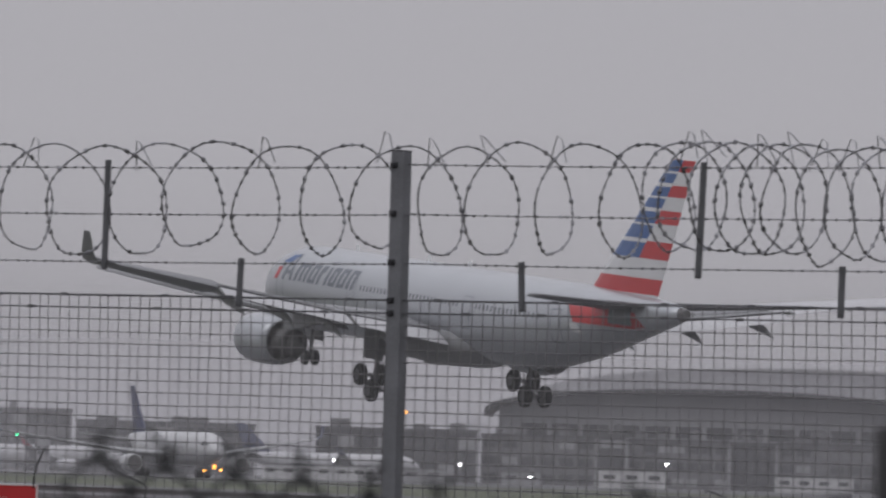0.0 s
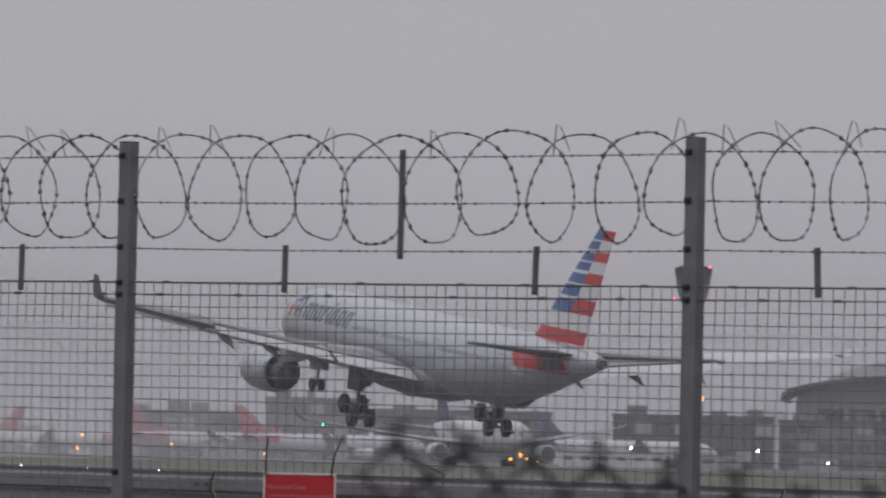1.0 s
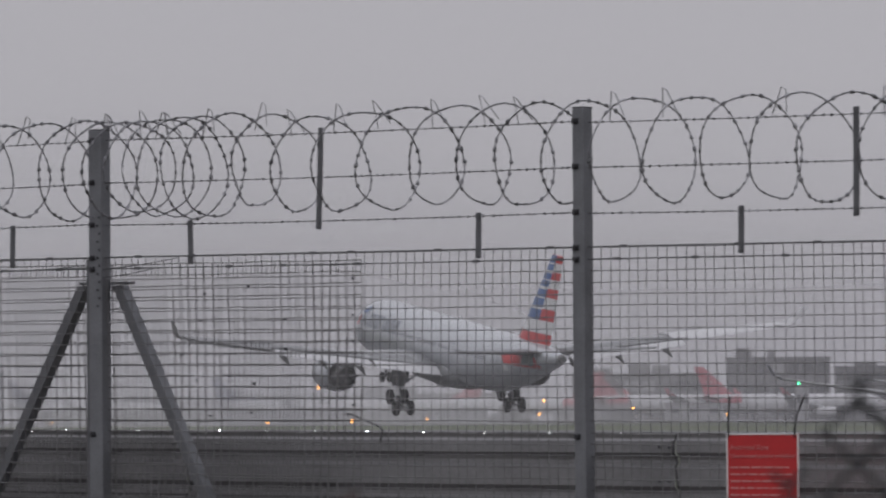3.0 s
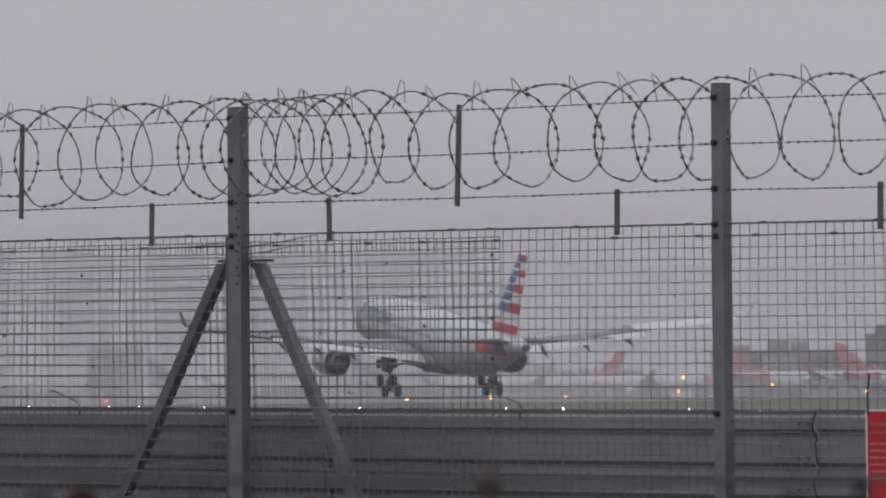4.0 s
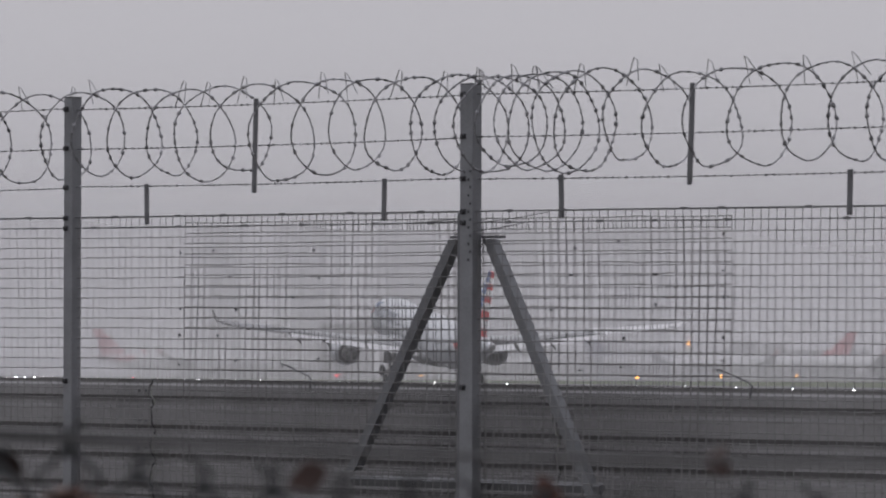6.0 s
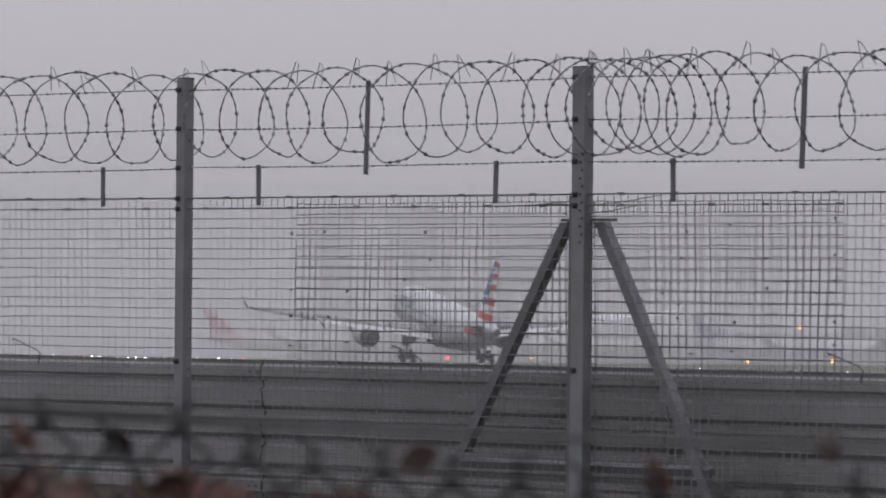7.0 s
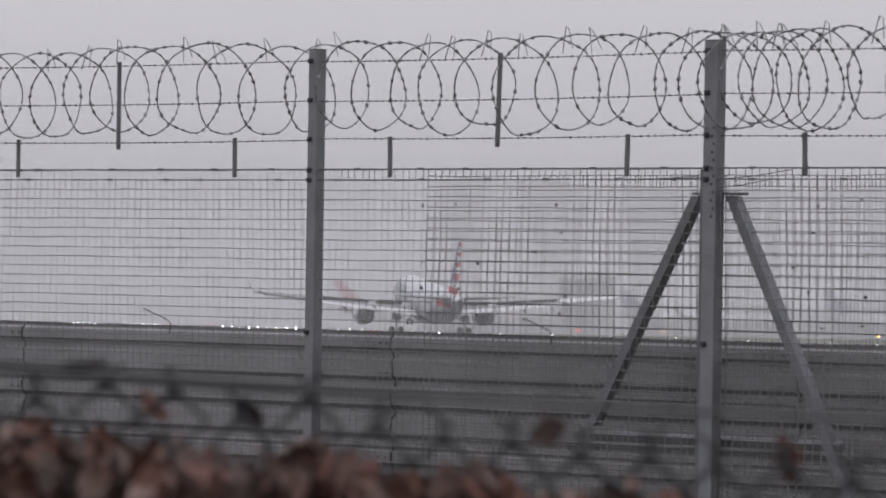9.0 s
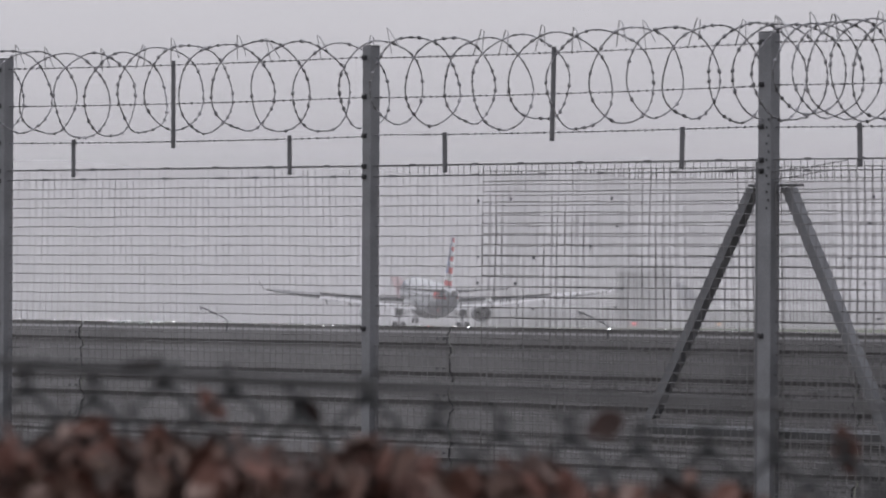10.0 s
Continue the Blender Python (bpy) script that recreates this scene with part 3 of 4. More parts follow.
def leaf(bm, at, size, r):
    m = Matrix.Translation(at) @ Euler((r.uniform(0, 6.3), r.uniform(0, 6.3), r.uniform(0, 6.3))).to_matrix().to_4x4() @ Matrix.Diagonal((size, size, size, 1))
    curl = r.uniform(0.05, 0.35)
    prof = [(-0.5, 0.0), (-0.28, 0.26), (0.02, 0.33), (0.28, 0.2), (0.55, 0.0)]
    mid = [bm.verts.new(m @ Vector((x, 0, -curl * (1 - abs(x)) * 0.4))) for x, _ in prof]
    for sgn in (-1, 1):
        edge = [mid[0]] + [bm.verts.new(m @ Vector((x + r.uniform(-0.04, 0.04), sgn * y * r.uniform(0.8, 1.2), curl * r.uniform(0.3, 1.0) * y * 2))) for x, y in prof[1:-1]] + [mid[-1]]
        for i in range(4):
            vs = []
            for v in (mid[i], mid[i + 1], edge[i + 1], edge[i]):
                if v not in vs:
                    vs.append(v)
            if len(vs) >= 3:
                bm.faces.new(vs)


bm = bmesh.new()
for n in range(7600):
    az = rng.uniform(8.5, 25)
    depth = rng.gauss(0.03, 0.13) if n % 2 else rng.uniform(-0.07, 0.03)
    top = hedge_top(az) - 0.008 + 0.045 * noise.noise((az * 1.3, depth * 7, 3)) + 0.025 * noise.noise((az * 4.0, depth * 12, 8)) - depth * 0.02
    z = top - abs(rng.gauss(0, 0.10))
    leaf(bm, near(az, z, depth), rng.uniform(0.024, 0.056), rng)
for n in range(3800):
    az = rng.uniform(8.5, 25)
    leaf(bm, near(az, rng.uniform(0.12, hedge_top(az) - 0.12), rng.uniform(-0.05, 0.22)), rng.uniform(0.03, 0.062), rng)
tagged(part("leaves", bm, LEAF, hedge, "curled red-brown withered leaves"), kind="stuff")
for az, z, size, mat in ((18.35, 1.545, 0.066, LEAF_DARK), (9.0, 1.497, 0.048, LEAF_DARK), (10.85, 1.452, 0.062, LEAF), (16.6, 1.492, 0.045, LEAF_DARK), (13.4, 1.478, 0.05, LEAF_DARK), (17.6, 1.50, 0.05, LEAF)):
    bm = bmesh.new()
    leaf(bm, near(az, z, 0.01), size, rng)
    part("single_leaf", bm, mat, hedge, "lone withered leaf standing above the hedge")
for n in range(70):
    az = rng.uniform(8, 24)
    z = hedge_top(az)
    lean = rng.uniform(-0.5, 0.5)
    bm = bmesh.new()
    h = rng.uniform(-0.02, 0.06)
    tube(bm, [near(az - lean * 1.5, 0.02, 0.08), near(az - lean, z - 0.6, 0.06), near(az - lean * 0.4, z - 0.2, 0.05), near(az + lean * 0.2, z - 0.05, 0.04), near(az + lean * 0.6, z + h, 0.03)], [0.009, 0.006, 0.004, 0.0028, 0.0012], 5)
    part("twig", bm, TWIG, hedge)


# ---- the landing airliner; its origin lies on the fuselage axis over the main wheels, nose along +x ----
def st(x):
    """Stations are counted aft from the nose; the origin lies 29 m behind it."""
    return x + 29.0


BODY = [(-0.05, -0.55, 0.12), (-0.5, -0.5, 0.75), (-1.3, -0.38, 1.25), (-2.6, -0.22, 1.85), (-4.2, -0.08, 2.38), (-6.2, 0.0, 2.70), (-8.5, 0.0, 2.82),
        (-14, 0.0, 2.82), (-20, 0.0, 2.82), (-26, 0.0, 2.82), (-32, 0.0, 2.82), (-38, 0.0, 2.82), (-41, 0.05, 2.78), (-44, 0.22, 2.60), (-47, 0.52, 2.30),
        (-50, 0.88, 1.90), (-53, 1.25, 1.42), (-55.5, 1.52, 1.02), (-57.5, 1.72, 0.66), (-58.6, 1.80, 0.42)]


def body_at(x):
    xs_ = [b[0] for b in reversed(BODY)]
    return (float(np.interp(x, xs_, [b[1] for b in reversed(BODY)])), float(np.interp(x, xs_, [b[2] for b in reversed(BODY)])))


def skin(x, z, lift=0.012, side=1):
    """A place on the fuselage's side."""
    zc, r = body_at(x)
    h = max(-0.98, min(0.98, (z - zc) / r))
    return Vector((st(x), side * (r * math.sqrt(1 - h * h) + lift), z))


def patch(bm, x0, x1, z0, z1, shear=0.0, lift=0.012, nx=3, nz=4, mat=0, side=1):
    """Paint laid on the fuselage's side as a thin skin."""
    v = [[bm.verts.new(skin(x0 + (x1 - x0) * i / nx + shear * (j / nz), z0 + (z1 - z0) * j / nz, lift, side)) for j in range(nz + 1)] for i in range(nx + 1)]
    for i in range(nx):
        for j in range(nz):
            f = bm.faces.new((v[i][j], v[i][j + 1], v[i + 1][j + 1], v[i + 1][j]))
            f.material_index = mat


def ring(x, zc, r, n=36, squash=1.0):
    return [Vector((x, r * math.cos(2 * math.pi * k / n), zc + squash * r * math.sin(2 * math.pi * k / n))) for k in range(n)]


FOIL = [(0.0, 0.0), (0.03, 0.028), (0.12, 0.055), (0.3, 0.068), (0.55, 0.055), (0.8, 0.026), (1.0, 0.003), (1.0, -0.003), (0.8, -0.016), (0.55, -0.034), (0.3, -0.045), (0.12, -0.036), (0.03, -0.018)]


def foil_ring(le, chord, twist=0.0, thick=1.0, vertical=False):
    out = []
    for c, t in FOIL:
        dx, dz = -c * chord, t * chord * thick
        dx, dz = dx * math.cos(twist) - dz * math.sin(twist) * 0, dz + dx * math.sin(twist)
        out.append(Vector(le) + (Vector((dx, dz, 0)) if vertical else Vector((dx, 0, dz))))
    return out


WING = [(2.3, -19.2, 12.6, -1.45, 1.05), (5.5, -21.6, 10.5, -1.12, 1.0), (9.6, -24.6, 8.0, -0.68, 0.95), (14, -27.4, 6.5, 0.02, 0.9), (19, -30.5, 5.0, 0.78, 0.85), (24, -33.5, 3.7, 1.58, 0.8), (28.5, -36.1, 2.55, 2.32, 0.75)]


def wing_at(y, col):
    return float(np.interp(y, [w[0] for w in WING], [w[col] for w in WING]))


def washout(y):
    """The wing's twist, nose down towards the tip."""
    return -radians(float(np.interp(y, [2, 10, 28], [1.0, 2.8, 4.5])))


def wing_te(y):
    return wing_at(y, 3) - wing_at(y, 2) * math.sin(washout(y))


TITLE = 0.48  # height of the title's foot over the fuselage axis
SPOILERS, WINGS = [], []


def wing_top(y, c):
    """A place on the wing's upper skin: y out from the axis, c along the chord."""
    ch = wing_at(y, 2)
    t = float(np.interp(c, [q[0] for q in FOIL[:7]], [q[1] for q in FOIL[:7]]))
    return Vector((st(wing_at(y, 1) - c * ch), y, wing_at(y, 3) + t * ch * wing_at(y, 4) - c * ch * math.sin(washout(y)) + 0.012))


def build_airliner():
    plane = tagged(empty("airliner"), "twin-engined silver airliner with striped tail, wheels down, landing", "aircraft")
    bm = bmesh.new()
    loft(bm, [ring(st(x), zc, r) for x, zc, r in BODY])
    fuselage = part("fuselage", bm, SILVER, plane, "silver-grey painted fuselage", smooth=True)
    bm = bmesh.new()
    loft(bm, [ring(st(x), z, r, 20, q) for x, z, r, q in ((-17.2, -1.75, 0.4, 0.5), (-19, -1.75, 1.9, 0.62), (-22, -1.75, 2.75, 0.62), (-28, -1.75, 2.95, 0.62), (-33, -1.7, 2.75, 0.6), (-36, -1.65, 1.9, 0.58), (-38.5, -1.7, 0.6, 0.5))])
    part("belly_fairing", bm, WING_GREY, plane, "grey belly fairing under the wing roots", smooth=True)
    bm = bmesh.new()
    bmesh.ops.create_cone(bm, cap_ends=True, segments=16, radius1=0.44, radius2=0.30, depth=0.5, matrix=Matrix.Translation((st(-58.75), 0, 1.82)) @ Matrix.Rotation(radians(-90), 4, "Y"))
    part("tail_exhaust", bm, NOZZLE, plane, "dark tail exhaust")
    # cabin windows, doors, cockpit glass
    for side in (1, -1):
        n = 0
        for i in range(70):
            x = -8.0 - i * 0.533
            if x > -18.2 or any(abs(x - d) < 0.9 for d in (-18.4, -35.5)) or rng.random() < 0.06:
                continue
            w = bmesh.new()
            patch(w, x - 0.12, x + 0.12, 0.52, 0.86, 0.0, 0.010, 1, 2, side=side)
            part("cabin_window", w, WINDOW_GREY, fuselage)
            n += 1
        for x in (-6.9, -18.4, -35.5, -46.8):
            d = bmesh.new()
            patch(d, x - 0.56, x - 0.50, -0.75, 1.25, 0, 0.013, 1, 6, side=side)
            patch(d, x + 0.50, x + 0.56, -0.75, 1.25, 0, 0.013, 1, 6, side=side)
            patch(d, x - 0.56, x + 0.56, 1.20, 1.26, 0, 0.014, 3, 1, side=side)
            patch(d, x - 0.56, x + 0.56, -0.78, -0.72, 0, 0.014, 3, 1, side=side)
            part("door_outline", d, TITLE_GREY, fuselage, "door outline")
        g = bmesh.new()
        patch(g, -2.55, -1.75, 0.55, 1.05, -0.25, 0.02, 3, 3, side=side)
        patch(g, -3.45, -2.65, 0.60, 1.15, -0.2, 0.02, 3, 3, side=side)
        part("cockpit_glass", g, GLASS_DARK, fuselage)
        # the title: eight upright strokes of letter height, as plain shapes
        xs0 = -7.1
        for i, (w, h) in enumerate(((1.75, 1.75), (1.85, 1.25), (1.15, 1.25), (0.85, 1.25), (0.4, 1.6), (1.05, 1.25), (1.15, 1.25), (1.15, 1.25))):
            t = bmesh.new()
            sh = -0.28
            if i == 0:
                patch(t, xs0 - 0.40, xs0, TITLE, TITLE + h, -0.55, 0.014, 1, 6, side=side)
                patch(t, xs0 - w, xs0 - w + 0.42, TITLE, TITLE + h, 0.35, 0.014, 1, 6, side=side)
                patch(t, xs0 - w + 0.3, xs0 - 0.3, TITLE + 0.40, TITLE + 0.67, sh * 0.1, 0.015, 3, 2, side=side)
            elif i == 4:
                patch(t, xs0 - w, xs0, TITLE, TITLE + 1.2, sh, 0.014, 1, 5, side=side)
                patch(t, xs0 - w + sh, xs0 + sh, TITLE + 1.37, TITLE + 1.63, sh * 0.2, 0.014, 1, 2, side=side)
            else:
                strokes = 3 if i == 1 else 2
                for k in range(strokes):
                    x = xs0 - (w - 0.4) * k / (strokes - 1)
                    top = TITLE + h
                    low = TITLE if not (i == 3 and k == 1) else TITLE + 0.8
                    patch(t, x - 0.40, x, low, top, sh * (top - low) / h, 0.014, 1, 5, side=side)
                patch(t, xs0 - w + sh * 0.8 + 0.1, xs0 + sh * 0.8 - 0.1, TITLE + h - 0.28, TITLE + h, sh * 0.2, 0.015, 4, 2, side=side)
                if i in (2, 5, 6):
                    patch(t, xs0 - w + 0.1, xs0 - 0.1, TITLE, TITLE + 0.25, sh * 0.2, 0.015, 4, 2, side=side)
            part("title_shape", t, TITLE_GREY, fuselage, "dark grey title shape")
            xs0 -= w + 0.30
        e = bmesh.new()
        patch(e, -6.3, -5.6, 0.45, 1.3, -0.35, 0.014, 2, 4, mat=0, side=side)
        patch(e, -7.4, -6.2, 1.6, 2.15, -0.9, 0.014, 3, 3, mat=1, side=side)
        part("emblem", e, (LIVERY_RED, LIVERY_BLUE), fuselage, "red and blue emblem")
        # the red flash that runs on below the fin
        e = bmesh.new()
        patch(e, -55.6, -48.7, 0.62, 1.62, 0.9, 0.016, 12, 5, side=side)
        part("tail_flash", e, LIVERY_RED, fuselage, "red flash on the tail cone")
        e = bmesh.new()
        patch(e, -49.6, -48.7, 0.0, 0.55, 0.6, 0.016, 3, 3, side=side)
        part("tail_flash", e, LIVERY_SILVER, fuselage, "pale flash on the tail cone")
    # fin, painted in bands
    rows = 72
    root_z, tip_z = 2.35, 10.80
    bm = bmesh.new()

    def fin_ring(f):
        le = -46.6 + (-56.0 + 46.6) * f
        te = -55.2 + (-58.85 + 55.2) * f
        return foil_ring((st(le), 0, root_z + (tip_z - root_z) * f), le - te, thick=0.75, vertical=True)

    vs = [[bm.verts.new(p) for p in fin_ring(i / rows)] for i in range(rows + 1)]
    n = len(FOIL)
    bounds = [0.04, 0.155, 0.285, 0.42, 0.535, 0.635, 0.73, 0.82, 0.91, 1.01]
    for i in range(rows):
        for k in range(n):
            f = bm.faces.new((vs[i][k], vs[i][(k + 1) % n], vs[i + 1][(k + 1) % n], vs[i + 1][k]))
            h = (i + 0.5) / rows
            c = sum(FOIL[q][0] for q in (k, (k + 1) % n)) / 2
            h2 = h
            band = sum(h2 > b for b in bounds)
            front = c < 0.52
            if band == 0:
                mat = 3
            elif band == 1:
                mat = 0
            elif band == 2:
                mat = 3
            elif front:
                edge = min(abs(h2 - b) for b in bounds)
                mat = 3 if edge < 0.011 else 1
            else:
                mat = 0 if band % 2 == 1 else 3
            f.material_index = mat
    bm.faces.new(vs[-1])
    part("fin", bm, (LIVERY_RED, LIVERY_BLUE, PAINT_WHITE, LIVERY_SILVER), plane, "fin with red, white and blue bands", smooth=False)
    bm = bmesh.new()
    loft(bm, [foil_ring((st(-44.0), 0, 2.3), 10.5, thick=0.3, vertical=True), foil_ring((st(-47.1), 0, 2.85), 8.0, thick=0.55, vertical=True)])
    part("fin_fillet", bm, SILVER, plane)
    for side in (1, -1):
        # tailplane
        bm = bmesh.new()
        loft(bm, [foil_ring((st(le), side * y, z), ch, -radians(5), thick=0.9) for y, le, ch, z in ((0.8, -49.9, 5.6, 1.62), (4.5, -52.9, 3.9, 1.98), (9.1, -56.3, 2.1, 2.42))])
        part("tailplane", bm, WING_DARK, plane, "grey tailplane", smooth=True)
        bm = bmesh.new()
        patch(bm, -54.4, -52.2, 0.8, 1.9, 0.0, 0.05, 8, 6, side=side)
        part("tailplane_root", bm, WING_DARK, plane, "dark sealing plate at the tailplane root")
        # wing
        bm = bmesh.new()
        loft(bm, [foil_ring((st(le), side * y, z), ch, washout(y), th) for y, le, ch, z, th in WING[:5]])
        wing = part("wing", bm, WING_GREY, plane, "swept grey wing", smooth=True)
        # outer panels: shade coloured into the port side, sky sheen into the starboard
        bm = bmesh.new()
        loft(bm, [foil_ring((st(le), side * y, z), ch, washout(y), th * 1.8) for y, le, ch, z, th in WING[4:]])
        part("outer_wing", bm, WING_DARK if side > 0 else FLAP_AND_SHEEN, wing, "outer wing panel")
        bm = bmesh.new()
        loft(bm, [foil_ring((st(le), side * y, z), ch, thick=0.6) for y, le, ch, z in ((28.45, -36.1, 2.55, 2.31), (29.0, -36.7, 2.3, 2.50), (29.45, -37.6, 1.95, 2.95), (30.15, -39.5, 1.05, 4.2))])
        part("winglet", bm, WING_DARK if side > 0 else FLAP_AND_SHEEN, wing, "upturned wing tip")
        # slats and lowered flaps
        for y0, y1 in ((4.2, 8.6), (10.6, 19.0), (19.2, 27.4)):
            bm = bmesh.new()
            loft(bm, [foil_ring((st(wing_at(y, 1) + 0.55), side * y, wing_at(y, 3) - 0.14), 0.12 * wing_at(y, 2) + 0.25, 0.35, 1.6) for y in (y0, y1)])
            part("slat", bm, WING_GREY, wing, "lowered leading-edge slat")
        for y0, y1 in ((3.0, 9.3), (9.7, 19.6)):
            bm = bmesh.new()
            loft(bm, [foil_ring((st(wing_at(y, 1) - wing_at(y, 2) + 0.15), side * y, wing_te(y) - 0.14), 0.13 * wing_at(y, 2) + 0.70, 0.30, 1.2) for y in (y0, y1)])
            part("flap", bm, FLAP_AND_SHEEN, wing, "lowered trailing-edge flap")
        # a solid black rod puts in the shade of the gap before the flap
        bm = bmesh.new()
        tube(bm, [(st(wing_at(y, 1) - wing_at(y, 2) + 0.05), side * y, wing_te(y) - 0.06) for y in (3.0, 9.6, 14.0, 19.6)], 0.075, 6)
        part("flap_slot_shade", bm, BOLT, wing, "black rod for the shade in the slot ahead of the flap")
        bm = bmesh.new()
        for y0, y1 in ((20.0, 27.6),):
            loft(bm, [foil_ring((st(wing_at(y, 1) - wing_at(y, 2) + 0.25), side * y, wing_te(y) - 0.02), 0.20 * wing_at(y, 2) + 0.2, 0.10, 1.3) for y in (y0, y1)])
        part("aileron", bm, WING_DARK if side > 0 else FLAP_AND_SHEEN, wing)
        for y in (5.7, 10.2, 14.2, 18.3):
            x0 = wing_at(y, 1) - wing_at(y, 2) * 0.62
            z0 = wing_at(y, 3) - 0.25
            bm = bmesh.new()
            loft(bm, [[Vector((st(x), side * y + r * 0.55 * math.cos(a), z + r * math.sin(a))) for a in [k * math.pi / 5 for k in range(10)]]
                      for x, z, r in ((x0 + 0.6, z0, 0.06), (x0 - 0.6, z0 - 0.18, 0.26), (x0 - 1.7, z0 - 0.30, 0.30), (x0 - 2.6, z0 - 0.50, 0.24), (x0 - 3.3, z0 - 0.74, 0.14), (x0 - 3.7, z0 - 0.9, 0.04))])
            part("flap_track_fairing", bm, WING_GREY, wing, smooth=True)
        # spoilers, which lift after touchdown; each lies in the space of its own hinge
        for y0, y1 in ((4.6, 9.0), (10.0, 14.6), (14.8, 19.4)):
            a, b = wing_top(y0, 0.66), wing_top(y1, 0.66)
            a.y, b.y = side * a.y, side * b.y
            along = (b - a).normalized() * side
            up = (Vector((-1, 0, 0)).cross(along) * -1).normalized()
            up = up if up.z > 0 else -up
            aft = up.cross(along).normalized()
            hinge = Matrix((along, aft, up)).transposed().to_4x4()
            hinge.translation = a if side > 0 else b
            bm = bmesh.new()
            rows_ = []
            for y in (y0, y1):
                lead, trail = wing_top(y, 0.66), wing_top(y, 0.86)
                lead.y, trail.y = side * lead.y, side * trail.y
                rows_.append([hinge.inverted() @ q for q in (lead, trail, trail + Vector((0, 0, 0.03)), lead + Vector((0, 0, 0.05)))])
            loft(bm, rows_)
            spoiler = part("spoiler", bm, WING_DARK, wing, "grey spoiler panel")
            SPOILERS.append((spoiler, hinge))
        WINGS.append((wing, side))
        # engine
        ey, ez = side * 9.55, -2.75
        bm = bmesh.new()
        prof = [(-18.9, 1.22), (-18.7, 1.36), (-18.85, 1.50), (-19.5, 1.60), (-21, 1.64), (-22.5, 1.58), (-23.8, 1.40), (-23.75, 1.33), (-22.5, 1.25)]
        loft(bm, [[p + Vector((0, ey, 0)) for p in ring(st(x), ez, r, 28)] for x, r in prof], cap=False)
        nac = part("nacelle", bm, SILVER, plane, "silver engine nacelle", smooth=True)
        bm = bmesh.new()
        loft(bm, [[p + Vector((0, ey, 0)) for p in ring(st(x), ez, r, 20)] for x, r in ((-19.6, 1.24), (-19.62, 0.3), (-19.2, 0.05))])
        part("fan", bm, NOZZLE, nac, "dark fan")
        bm = bmesh.new()
        loft(bm, [[p + Vector((0, ey, 0)) for p in ring(st(x), ez, r, 24)] for x, r in ((-22.6, 1.26), (-23.6, 0.92), (-25.2, 0.86), (-25.2, 0.66), (-25.3, 0.52), (-26.6, 0.12))])
        part("nozzle", bm, NOZZLE, nac, "dark exhaust nozzle and plug", smooth=True)
        bm = bmesh.new()
        loft(bm, [[Vector((st(x), ey + w * q, z)) for q, z in ((-1, z0), (1, z0), (1, z1), (-1, z1))] for x, w, z0, z1 in ((-19.9, 0.05, -1.35, -1.05), (-21.5, 0.22, -1.4, -0.75), (-24.5, 0.26, -2.0, -0.75), (-27.5, 0.2, -1.5, -0.9), (-29.0, 0.05, -1.2, -1.0))])
        part("pylon", bm, WING_GREY, plane, "engine pylon")
        # main leg
        bm = bmesh.new()
        gx, gy = st(-28.7), side * 5.4
        tube(bm, [(gx + 0.1, gy - side * 0.5, -1.3), (gx, gy, -3.4)], 0.32, 10)
        box(bm, (gx - 0.5, gy - side * 0.1, -2.3), (0.3, 1.1, 1.3), bevel=0.04)
        tube(bm, [(gx, gy, -3.4), (gx, gy, -4.78)], 0.14, 10)
        tube(bm, [(gx + 0.15, gy - side * 2.2, -1.9), (gx, gy, -3.3)], 0.09, 8)
        tube(bm, [(gx + 1.6, gy, -1.6), (gx, gy, -3.1)], 0.09, 8)
        box(bm, (gx - 0.15, gy + side * 0.55, -2.35), (2.2, 0.06, 1.9), bevel=0.02)
        part("main_leg", bm, GEAR_STEEL, plane, "dark main undercarriage leg with its door")
        bm = bmesh.new()
        box(bm, (st(-28.2), side * 1.3, -3.0), (2.6, 0.06, 1.0), bevel=0.02)
        part("gear_door", bm, WING_GREY, plane, "open undercarriage door")
        bm = bmesh.new()
        tube(bm, [(1.0, 0, 0), (-1.0, 0, 0)], 0.13, 8)
        for dx in (-0.99, 0.99):
            tube(bm, [(dx, -0.75, 0), (dx, 0.75, 0)], 0.09, 8)
        bogie = part("bogie", bm, GEAR_STEEL, plane, "four-wheel bogie")
        bogie["leg"] = side
        wheel = None
        for dx in (-0.99, 0.99):
            for dy in (-0.70, 0.70):
                if wheel is None:
                    bm = bmesh.new()
                    pr = [(-0.25, 0.40), (-0.25, 0.58), (-0.19, 0.685), (-0.08, 0.715), (0.08, 0.715), (0.19, 0.685), (0.25, 0.58), (0.25, 0.40)]
                    loft(bm, [[Vector((r * math.cos(2 * math.pi * k / 24), y, r * math.sin(2 * math.pi * k / 24))) for k in range(24)] for y, r in pr], mat=0)
                    loft(bm, [[Vector((r * math.cos(2 * math.pi * k / 16), y, r * math.sin(2 * math.pi * k / 16))) for k in range(16)] for y, r in ((-0.26, 0.2), (-0.262, 0.36), (0.262, 0.36), (0.26, 0.2))], mat=1)
                    wheel = part("wheel", bm, (TYRE, HUB), bogie, "black tyre on a dark hub")
                    wheel.matrix_basis = Matrix.Translation((dx, dy, 0))
                else:
                    again(wheel, Matrix.Translation((dx, dy, 0)), bogie)
        BOGIES.append((bogie, side))
    # nose leg
    bm = bmesh.new()
    tube(bm, [(st(-6.7), 0, -2.4), (st(-6.6), 0, -4.75)], 0.12, 8)
    tube(bm, [(st(-5.2), 0, -2.4), (st(-6.6), 0, -3.7)], 0.07, 8)
